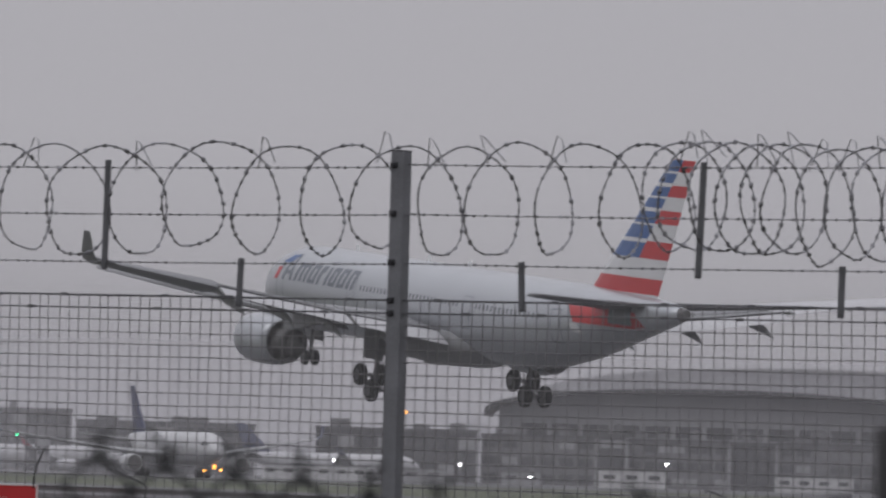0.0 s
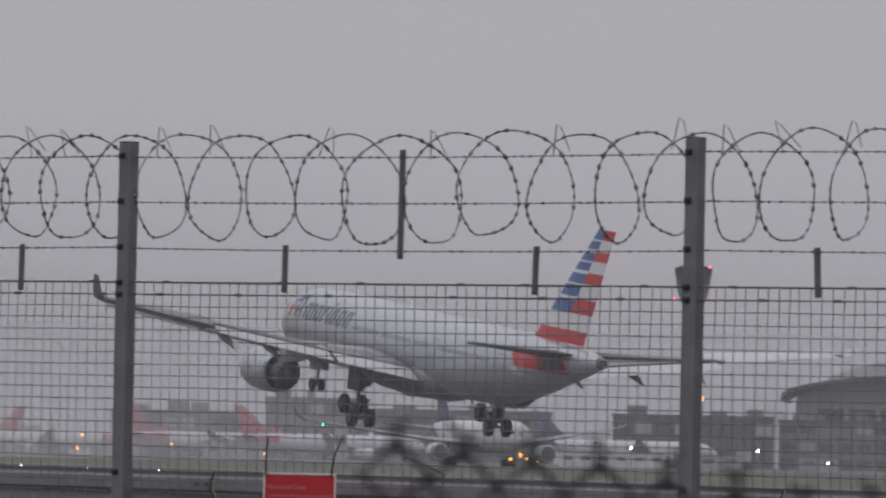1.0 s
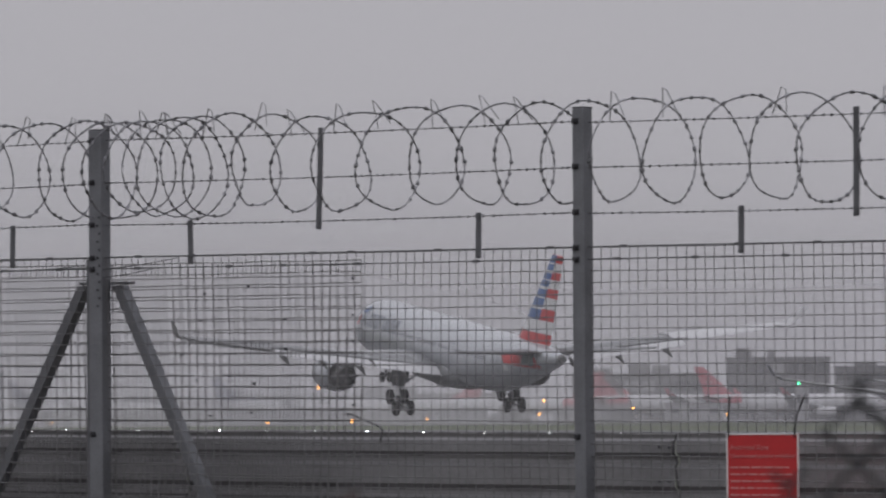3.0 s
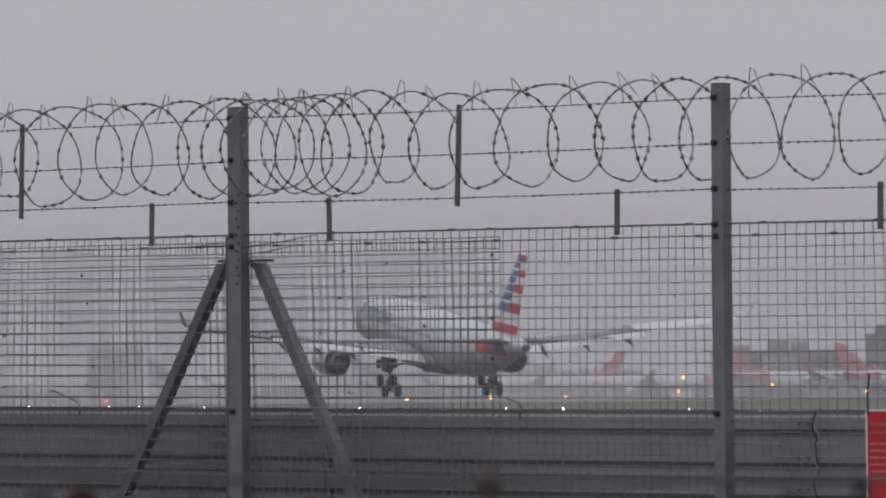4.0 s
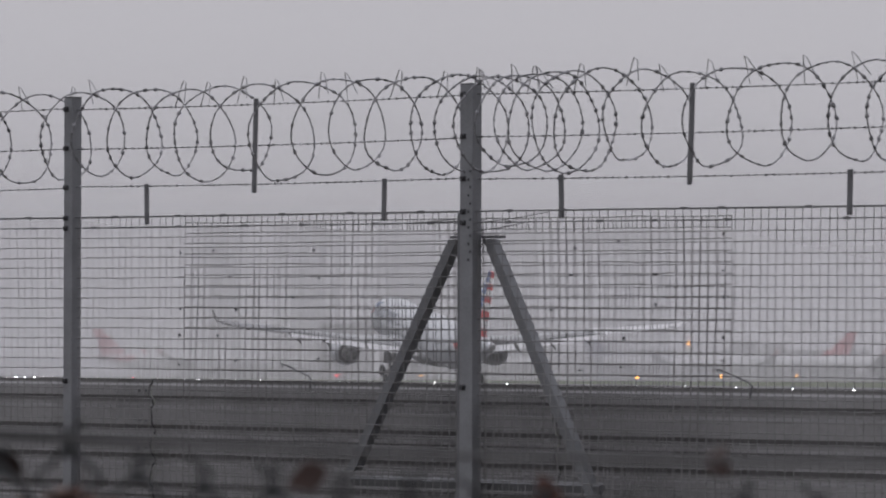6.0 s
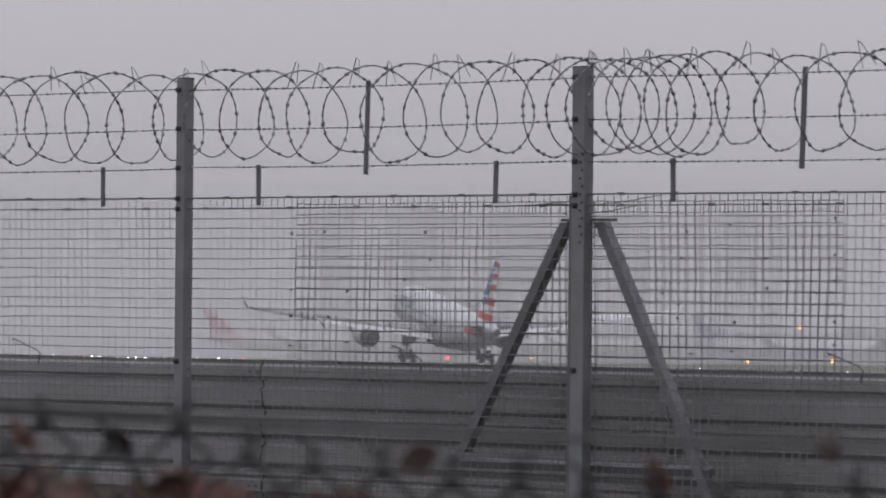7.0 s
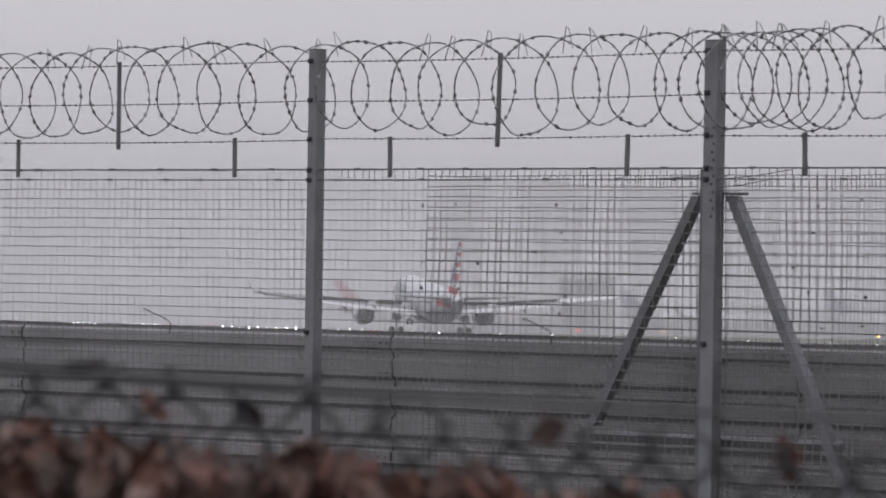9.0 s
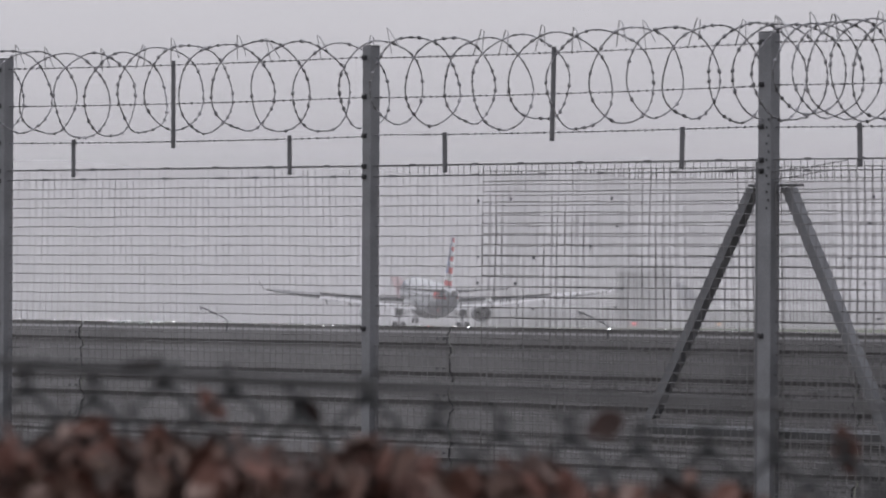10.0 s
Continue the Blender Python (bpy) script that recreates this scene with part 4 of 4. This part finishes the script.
    for dy in (-0.45, 0.45):
        box(bm, (st(-6.7), dy, -3.1), (1.7, 0.04, 0.9), bevel=0.01)
    nose = part("nose_leg", bm, GEAR_STEEL, plane, "nose undercarriage leg")
    for dy in (-0.36, 0.36):
        bm = bmesh.new()
        pr = [(-0.17, 0.28), (-0.17, 0.44), (-0.11, 0.52), (0.11, 0.52), (0.17, 0.44), (0.17, 0.28)]
        loft(bm, [[Vector((st(-6.6) + r * math.cos(2 * math.pi * k / 20), dy + y, -4.72 + r * math.sin(2 * math.pi * k / 20))) for k in range(20)] for y, r in pr])
        part("nose_wheel", bm, TYRE, nose, "black nose tyre")
    # small fittings: aerials and drain masts
    for x, z in ((-13.0, 2.83), (-30.0, 2.83), (-24.0, 2.83)):
        bm = bmesh.new()
        box(bm, (st(x), 0, z + 0.17), (0.45, 0.03, 0.36), bevel=0.01)
        part("aerial", bm, PAINT_WHITE, fuselage)
    for x in (-37.0, -40.5, -43.0):
        bm = bmesh.new()
        box(bm, (st(x), 0, body_at(x)[0] - body_at(x)[1] - 0.12), (0.35, 0.03, 0.3), bevel=0.01)
        part("drain_mast", bm, WING_DARK, fuselage)
    return plane


BOGIES = []
airliner = build_airliner()


# ---- far aircraft, standing on the apron ----
def far_jet(name, label, tail_mat, scale=1.0, red_band=False):
    jet = tagged(empty(name), label, "aircraft", "aircraft on the apron")
    bm = bmesh.new()
    loft(bm, [ring(st(x) * scale, (zc + 5.0) * scale, r * scale, 24) for x, zc, r in BODY])
    fus = part("fuselage", bm, APRON_WHITE, jet, "white fuselage", smooth=True)
    bm = bmesh.new()
    loft(bm, [foil_ring((st(a) * scale, 0, z * scale), c * scale, thick=0.8, vertical=True) for a, z, c in ((-46.6, 7.2, 8.8), (-51.3, 11.6, 5.8), (-56.0, 15.9, 2.9))])
    fin = part("fin", bm, tail_mat, jet, "coloured tail fin")
    if red_band:
        bm = bmesh.new()
        loft(bm, [foil_ring(((st(a)) * scale, 0, z * scale), c * scale, thick=1.0, vertical=True) for a, z, c in ((-51.0, 10.4, 4.6), (-52.6, 11.6, 4.2))])
        part("fin_band", bm, APRON_WHITE, fin, "white band on the fin")
        bm = bmesh.new()
        for sd in (1, -1):
            v = [[bm.verts.new((skin(-45 - i * 1.7, 0.2 + (2.2 - 0.25 * i) * j / 3, 0.03, sd) + Vector((0, 0, 5.0))) * scale) for j in range(4)] for i in range(7)]
            for i in range(6):
                for j in range(3):
                    bm.faces.new((v[i][j], v[i][j + 1], v[i + 1][j + 1], v[i + 1][j]))
        part("tail_paint", bm, tail_mat, fus, "coloured rear fuselage")
    for side in (1, -1):
        bm = bmesh.new()
        loft(bm, [foil_ring((st(le) * scale, side * y * scale, (z + 5.0) * scale), ch * scale, thick=th) for y, le, ch, z, th in WING])
        w = part("wing", bm, WING_GREY, jet, smooth=True)
        bm = bmesh.new()
        loft(bm, [foil_ring((st(le) * scale, side * y * scale, (z + 5.0) * scale), ch * scale, thick=0.6) for y, le, ch, z in ((28.45, -36.1, 2.55, 2.31), (29.5, -37.6, 1.9, 2.95), (30.15, -39.3, 1.0, 4.6))])
        part("winglet", bm, tail_mat, w)
        bm = bmesh.new()
        loft(bm, [foil_ring((st(le) * scale, side * y * scale, (z + 5.0) * scale), ch * scale) for y, le, ch, z in ((0.8, -50.3, 5.6, 1.15), (9.3, -56.4, 2.1, 2.3))])
        part("tailplane", bm, tail_mat if red_band else WING_GREY, jet)
        bm = bmesh.new()
        loft(bm, [[(p + Vector((0, side * 9.5, 0))) * scale for p in ring(st(x), 2.3, r, 20)] for x, r in ((-18.6, 1.0), (-18.5, 1.45), (-19.5, 1.62), (-22, 1.6), (-24, 1.2), (-25.5, 0.4))])
        e = part("engine", bm, APRON_WHITE, jet, "white engine", smooth=True)
        bm = bmesh.new()
        loft(bm, [[(p + Vector((0, side * 9.5, 0))) * scale for p in ring(st(x), 2.3, r, 20)] for x, r in ((-18.45, 1.3), (-18.44, 0.2))])
        part("intake", bm, NOZZLE, e, "dark intake")
        bm = bmesh.new()
        tube(bm, [Vector((st(-28.7), side * 5.4, 4.0)) * scale, Vector((st(-28.7), side * 5.4, 0.7)) * scale], 0.2 * scale, 8)
        for dx in (-1, 1):
            tube(bm, [Vector((st(-28.7) + dx, side * 5.4 - 1.0, 0.7)) * scale, Vector((st(-28.7) + dx, side * 5.4 + 1.0, 0.7)) * scale], 0.7 * scale, 14)
        part("main_wheels", bm, TYRE, jet)
    g = bmesh.new()
    for sd in (1, -1):
        q = [[g.verts.new((skin(-1.75 - 0.9 * i, 0.5 + 0.55 * j, 0.03, sd) + Vector((0, 0, 5.0))) * scale) for j in range(2)] for i in range(3)]
        for i in range(2):
            g.faces.new((q[i][0], q[i][1], q[i + 1][1], q[i + 1][0]))
    part("cockpit_glass", g, GLASS_DARK, fus)
    bm = bmesh.new()
    tube(bm, [Vector((st(-6.6), 0, 3.0)) * scale, Vector((st(-6.6), 0, 0.5)) * scale], 0.12 * scale, 8)
    tube(bm, [Vector((st(-6.6), -0.5, 0.5)) * scale, Vector((st(-6.6), 0.5, 0.5)) * scale], 0.5 * scale, 14)
    part("nose_wheel", bm, TYRE, jet)
    return jet


def bearing(az, d, lift=0.0):
    """A place on the airfield by its bearing, in degrees to the left, and distance."""
    x, y = -d * math.sin(radians(az)), d * math.cos(radians(az))
    return Vector((x, y, ground_z(y) + lift))


def lamp(name, mat, at, r, label, group):
    bm = bmesh.new()
    bmesh.ops.create_icosphere(bm, subdivisions=2, radius=r)
    ob = part(name, bm, mat, smooth=True)
    ob.matrix_basis = Matrix.Translation(at)
    return tagged(ob, label, "lamp", group)


# the white jet that faces the runway, with its lamps lit
jet = far_jet("taxiing_jet", "white twin-engined jet with lit lamps rolling along the taxiway", CARRIER_BLUE, 1.13)
for at, mat, r, nm in (((st(-37.5), -29.0, 7.4), LAMP_GREEN, 0.15, "navigation_lamp"), ((st(-2.0), 1.0, 2.2), LAMP_AMBER, 0.40, "landing_lamp"), ((st(-26.0), 9.0, 1.6), LAMP_AMBER, 0.25, "beacon_lamp"), ((st(-20.0), 4.0, 1.4), LAMP_AMBER, 0.25, "beacon_lamp")):
    bm = bmesh.new()
    bmesh.ops.create_icosphere(bm, subdivisions=2, radius=r, matrix=Matrix.Translation(at))
    part(nm, bm, mat, jet, "lit lamp")
# red-tailed jets parked nose to the terminal
red_jet = far_jet("parked_jet", "white jet with a red tail parked by the terminal", CARRIER_RED, 0.88, True)
first = True
for az, d, turn in ((5.5, 1400, 18), (4.3, 1400, 18), (8.45, 1610, 172), (14.75, 1560, 20), (7.2, 1560, 165)):
    p = bearing(az, d, 0.06)
    m = pose(p.x, p.y, p.z, 0, 0, turn)
    if first:
        red_jet.matrix_basis = m
        first = False
    else:
        copy_thing(red_jet, m)
white_jet = far_jet("parked_jet", "plain white jet parked by the terminal", CARRIER_BLUE, 0.8)
for n, (az, d, turn) in enumerate(((1.15, 1250, 25), (9.6, 1480, 20), (11.8, 1560, 15))):
    p = bearing(az, d, 0.06)
    m = pose(p.x, p.y, p.z, 0, 0, turn)
    if n == 0:
        white_jet.matrix_basis = m
    else:
        copy_thing(white_jet, m)


# ---- terminal buildings ----
def block(az0, az1, d, depth, height, mat, storeys, bays, label, roof_step=0.0, name="terminal_building"):
    b = tagged(empty(name), label, "building", "airport buildings")
    p0, p1 = bearing(az0, d), bearing(az1, d)
    mid = (p0 + p1) / 2
    w = (p1 - p0).length
    b.matrix_basis = pose(mid.x, mid.y, mid.z - 0.5, 0, 0, (az0 + az1) / 2)
    bm = bmesh.new()
    box(bm, (0, depth / 2, height / 2), (w, depth, height), bevel=0.15)
    wall = part("wall", bm, mat, b)
    bm = bmesh.new()
    box(bm, (0, depth / 2 - 0.3, height + 0.3), (w + 0.8, depth + 0.6, 0.6), bevel=0.1)
    roof = part("roof", bm, FACADE_DARK, b)
    r = random.Random(int(az0 * 100 + d))
    for i in range(3):
        bm = bmesh.new()
        pw, ph = r.uniform(0.06, 0.16) * w, r.uniform(1.2, 3.0)
        box(bm, (r.uniform(-0.4, 0.4) * w, depth * 0.4, height + 0.6 + ph / 2), (pw, depth * 0.3, ph), bevel=0.1)
        part("plant_room", bm, CONCRETE, roof)
    for s_ in range(storeys):
        z = height * (s_ + 0.55) / storeys
        for k in range(bays):
            if r.random() < 0.12:
                continue
            x = w * ((k + 0.5) / bays - 0.5)
            bm = bmesh.new()
            box(bm, (x, -0.02, z), (w / bays * 0.8, 0.18, height / storeys * 0.45))
            part("window", bm, GLAZING if r.random() < 0.8 else FACADE_LIGHT, b)
    return b


block(3.85, 1.95, 1590, 40, 15.5, CONCRETE, 3, 9, "long grey terminal block of three storeys")
block(1.30, -0.42, 1420, 40, 14.0, FACADE_DARK, 2, 8, "dark flat-roofed terminal block")
block(-0.47, -1.68, 1440, 40, 13.4, CONCRETE, 3, 6, "grey flat-roofed terminal block")
block(-1.72, -2.0, 1325, 30, 13.2, FACADE_DARK, 3, 2, "narrow dark stair tower of the pier")
block(-2.04, -3.1, 1330, 50, 12.2, CONCRETE, 3, 7, "grey terminal pier with pale bays")
block(-3.13, -3.6, 1335, 50, 12.0, FACADE_DARK, 2, 3, "dark bay of the terminal pier")
block(-3.63, -5.8, 1330, 50, 12.2, CONCRETE, 3, 12, "grey terminal pier with pale bays")
block(6.65, 5.2, 1610, 40, 14.0, CONCRETE, 2, 8, "grey office block behind the apron")
block(5.0, 3.9, 1600, 40, 18.5, CONCRETE, 3, 7, "taller grey office block")
block(13.3, 12.7, 1420, 25, 14.5, CONCRETE, 3, 4, "lone grey block in the mist")
block(11.6, 7.4, 1750, 40, 9.0, CONCRETE, 2, 12, "low grey shed far off in the mist")
block(16.0, 13.6, 1900, 40, 8.0, CONCRETE, 2, 9, "low grey shed far off in the mist")
block(20.5, 16.4, 2000, 40, 7.5, CONCRETE, 1, 10, "low grey shed far off in the mist")
# pale service huts, jet bridges and vans on the apron
for n, (az, d, w, h, mat) in enumerate(((5.35, 1190, 13, 4, FACADE_LIGHT), (4.2, 1190, 3, 8, FACADE_LIGHT), (-2.08, 1200, 15, 4.0, HUT_PALE), (-4.02, 1200, 17.5, 3.6, HUT_PALE), (0.15, 1210, 10, 3.0, FACADE_LIGHT), (6.6, 1210, 11, 3.2, FACADE_LIGHT), (1.3, 1210, 24, 3.2, HUT_PALE), (-0.9, 1215, 9, 3, FACADE_LIGHT), (3.45, 1210, 16, 3.0, CONCRETE), (8.2, 1300, 30, 3.5, FACADE_LIGHT), (9.3, 1320, 26, 3.5, FACADE_LIGHT), (10.6, 1340, 34, 3.2, FACADE_LIGHT), (12.0, 1380, 26, 3.5, FACADE_LIGHT), (13.9, 1420, 26, 3.2, FACADE_LIGHT))):
    hut = tagged(empty("service_hut"), "pale flat-roofed service hut on the apron", "hut", "apron huts")
    p = bearing(az, d, 0.06)
    hut.matrix_basis = pose(p.x, p.y, p.z, 0, 0, az)
    bm = bmesh.new()
    box(bm, (0, 2, h / 2), (w, 5, h), bevel=0.1)
    part("wall", bm, mat, hut)
    bm = bmesh.new()
    box(bm, (0, 2, h + 0.12), (w + 0.5, 5.5, 0.24), bevel=0.05)
    part("roof", bm, CONCRETE, hut)
    for k in range(max(2, int(w / 4))):
        bm = bmesh.new()
        box(bm, (-w / 2 + (k + 0.5) * w / max(2, int(w / 4)), -0.52, h * 0.62), (w / max(2, int(w / 4)) * 0.5, 0.1, h * 0.24))
        part("window", bm, GLAZING, hut)

# two great terminal halls, one behind the other
def great_hall(az, d, half, eaves, rise, label):
    hall = tagged(empty("terminal_hall"), label, "building", "airport buildings")
    p = bearing(az, d)
    hall.matrix_basis = pose(p.x, p.y, p.z, 0, 0, az)
    arc = [(-half * math.cos(math.pi * i / 30), eaves + rise * math.sin(math.pi * i / 30) ** 0.9) for i in range(31)]
    bm = bmesh.new()
    loft(bm, [[Vector((x, y, z)) for x, z in arc] + [Vector((x, y, z - 1.2)) for x, z in reversed(arc)] for y in (-8, 60)])
    part("roof", bm, FACADE_DARK, hall, "shallow curved dark roof")
    bm = bmesh.new()
    inner = [(x * 0.94, z - 0.9) for x, z in arc]
    loft(bm, [[Vector((x, y, z)) for x, z in inner] + [Vector((x, y, 0)) for x, z in reversed(inner)] for y in (0.5, 52)])
    part("wall", bm, FACADE_LIGHT, hall)
    bays = int(half * 1.8 / 9.2)
    for k in range(bays):
        x = (k + 0.5 - bays / 2) * 9.2
        bm = bmesh.new()
        box(bm, (x, 0.4, eaves - 5), (7.6, 0.4, 3.5))
        part("window", bm, GLAZING, hall)


great_hall(-3.0, 1600, 70, 21.5, 8.0, "wide terminal hall under a shallow curved roof")
great_hall(-4.0, 1960, 104, 30.0, 14.0, "far taller terminal hall dim in the mist")

# control tower
tower = tagged(empty("control_tower"), "tall grey control tower with a flared glazed cab", "tower")
p = bearing(0.47, 2500)
tower.matrix_basis = pose(p.x, p.y, p.z, 0, 0, 0)
bm = bmesh.new()
loft(bm, [[Vector((r * math.cos(k * math.pi / 10), r * math.sin(k * math.pi / 10), z)) for k in range(20)] for z, r in ((0, 3.4), (60, 3.0), (72, 3.4), (76, 5.6))])
part("shaft", bm, FACADE_LIGHT, tower, smooth=True)
# pale facade colour on the cab paints the haze into it
bm = bmesh.new()
loft(bm, [[Vector((r * math.cos(k * math.pi / 10), r * math.sin(k * math.pi / 10), z)) for k in range(20)] for z, r in ((76, 5.8), (80, 7.2), (90, 8.6))])
part("cab", bm, FACADE_LIGHT, tower)
bm = bmesh.new()
loft(bm, [[Vector((r * math.cos(k * math.pi / 10), r * math.sin(k * math.pi / 10), z)) for k in range(20)] for z, r in ((90, 8.9), (91.5, 8.7), (92.3, 6.0))])
part("roof", bm, FACADE_LIGHT, tower)
for x, z in ((-8.6, 76.5), (8.4, 76.5), (7.5, 91.8)):
    bm = bmesh.new()
    bmesh.ops.create_icosphere(bm, subdivisions=1, radius=0.36, matrix=Matrix.Translation((x, -6, z)))
    part("obstruction_lamp", bm, LAMP_RED, tower, "small red lamp")

# low wooded rise far behind
bm = bmesh.new()
r2 = random.Random(3)
for i in range(2600):
    az = r2.uniform(-8, 24)
    d = r2.uniform(2300, 2700)
    p = bearing(az, d)
    top = 13 + 7 * noise.noise((az * 0.6, 0, 5)) + 4 * noise.noise((az * 3, 0, 9))
    if az < 0:
        top += 9
    if az > 6:
        top *= 0.35
    z = r2.uniform(0, max(top, 4))
    s_ = r2.uniform(3, 7)
    m = Matrix.Translation(p + Vector((0, 0, z))) @ Euler((r2.uniform(0, 3), r2.uniform(0, 3), r2.uniform(0, 3))).to_matrix().to_4x4()
    bmesh.ops.create_icosphere(bm, subdivisions=1, radius=s_, matrix=m) if i < 500 else box(bm, (0, 0, 0), (s_, s_ * 0.8, s_ * 0.6), m)
tagged(part("far_woods", bm, EARTH), "dim line of bare woods on the horizon", "woods", kind="stuff")

# ---- lights ----
n = 0
u = 60.0
while u < 1650:
    mat = LAMP_RED if n in (28, 44, 50, 59, 84) else LAMP_WHITE
    at = field(u, 0, 0.05)
    at.z += max(0.0, 0.00055 * (at.length - 400))
    lamp("runway_light", mat, at, 0.012 + 0.0001 * at.length, "small lit runway lamp flush in the asphalt", "runway lights")
    u += 20 if u < 500 else 13
    n += 1
for az, d, z, mat, r in ((0.35, 1300, 17, LAMP_AMBER, 0.8), (-2.45, 1290, 6, LAMP_WHITE, 0.5), (9.35, 1300, 8.9, LAMP_AMBER, 0.8), (6.95, 1180, 5, LAMP_AMBER, 0.6), (7.0, 1150, 2, LAMP_AMBER, 0.5), (9.9, 1000, 0.8, LAMP_AMBER, 0.45),
                          (10.9, 1150, 0.8, LAMP_AMBER, 0.5), (9.0, 1050, 0.9, LAMP_AMBER, 0.5), (8.2, 1120, 1.0, LAMP_AMBER, 0.45), (13.1, 1200, 0.8, LAMP_RED, 0.45), (10.25, 1350, 0.9, LAMP_AMBER, 0.5), (5.0, 1165, 1.6, LAMP_AMBER, 0.4), (6.0, 1180, 3.2, LAMP_AMBER, 0.5),
                          (1.1, 1180, 4.5, LAMP_WHITE, 0.35), (-0.25, 1200, 4.4, LAMP_WHITE, 0.4), (-1.0, 1180, 2.0, LAMP_WHITE, 0.35), (2.1, 1100, 1.0, LAMP_AMBER, 0.35), (12.2, 1200, 0.9, LAMP_AMBER, 0.5), (11.6, 1150, 0.9, LAMP_AMBER, 0.5)):
    lamp("apron_lamp", mat, bearing(az, d, max(z, r)), r * 0.55, "small lit lamp on the apron", "apron lamps")
    if z > 3:
        bm = bmesh.new()
        p = bearing(az, d + 1.0)
        tube(bm, [p, p + Vector((0, 0, z + 0.5))], 0.12, 6)
        tagged(part("lamp_mast", bm, CONCRETE), "thin grey lamp mast on the apron", "mast", "lamp masts")

# ---- mist: thin see-through sheets added across the airfield to haze the distance ----
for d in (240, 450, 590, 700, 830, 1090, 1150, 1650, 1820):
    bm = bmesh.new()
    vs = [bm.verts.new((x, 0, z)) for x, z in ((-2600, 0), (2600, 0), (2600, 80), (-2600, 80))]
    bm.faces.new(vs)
    ob = part("mist_veil", bm, MIST_ONE_SIDED if d == 1090 else MIST_HALL if d > 1800 else MIST_FAR if d > 1400 else MIST_APRON if d == 1150 else MIST_NEAR if d == 240 else MIST if d == 450 else MIST_MID)
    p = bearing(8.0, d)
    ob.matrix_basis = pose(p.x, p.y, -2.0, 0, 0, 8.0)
    tagged(ob, "thin grey sheet standing in for mist over the airfield", "mist", kind="structure")


def motions():
    walk(airliner, [(t, pose(x, y, z, bank, -nose, 90 + head)) for t, x, y, z, head, nose, bank in (
        (0.0, 1.2, 339.4, 11.9, 25.8, 4.9, 0.2), (1.0, -22.0, 390.1, 9.1, 25.7, 5.85, 2.4), (2.5, -56.5, 466.9, 7.4, 25.75, 6.0, 0.0),
        (3.0, -67.9, 491.3, 7.5, 25.8, 6.0, -1.1), (4.5, -103.1, 570.5, 6.5, 25.8, 5.8, -0.4), (5.0, -115.0, 596.8, 6.0, 25.75, 5.8, -0.3),
        (6.5, -151.5, 678.0, 5.6, 25.6, 6.6, 0.2), (7.5, -176.6, 732.1, 5.3, 25.55, 5.8, -0.3), (8.0, -189.1, 760.4, 4.95, 24.7, 5.3, -0.3),
        (9.0, -213.8, 816.8, 4.8, 23.3, 3.8, -0.1), (10.0, -238.4, 873.3, 4.75, 22.4, 2.2, 0.0))])
    for bogie, side in BOGIES:
        walk(bogie, [(t, pose(st(-28.7), side * 5.4, -4.8, 0, tilt, 0)) for t, tilt in ((0.0, -26), (6.0, -26), (7.2, -6), (8.0, 4), (9.0, 3.8), (10.0, 2.2))])

    # the wings sag and the spoilers lift once the weight is on the wheels
    for wing, side in WINGS:
        root = Matrix.Translation((0, side * 2.3, -1.45))
        walk(wing, [(t, root @ pose(0, 0, 0, -side * sag, 0, 0) @ root.inverted()) for t, sag in ((0.0, 0.0), (7.4, 0.0), (8.0, 0.8), (8.6, 1.8), (10.0, 2.0))])
    for spoiler, hinge in SPOILERS:
        walk(spoiler, [(t, hinge @ pose(0, 0, 0, up, 0, 0)) for t, up in ((0.0, 0.0), (8.1, 0.0), (8.3, 12.0), (8.6, 22.0), (10.0, 24.0))])
    rows = []
    for t, az, d in ((0.0, 2.82, 1046), (2.0, 2.64, 1034), (10.0, 1.95, 986)):
        p = bearing(az, d, 0.06)
        rows.append((t, pose(p.x, p.y, p.z, 0, 0, -72)))
    walk(jet, rows)


motions()
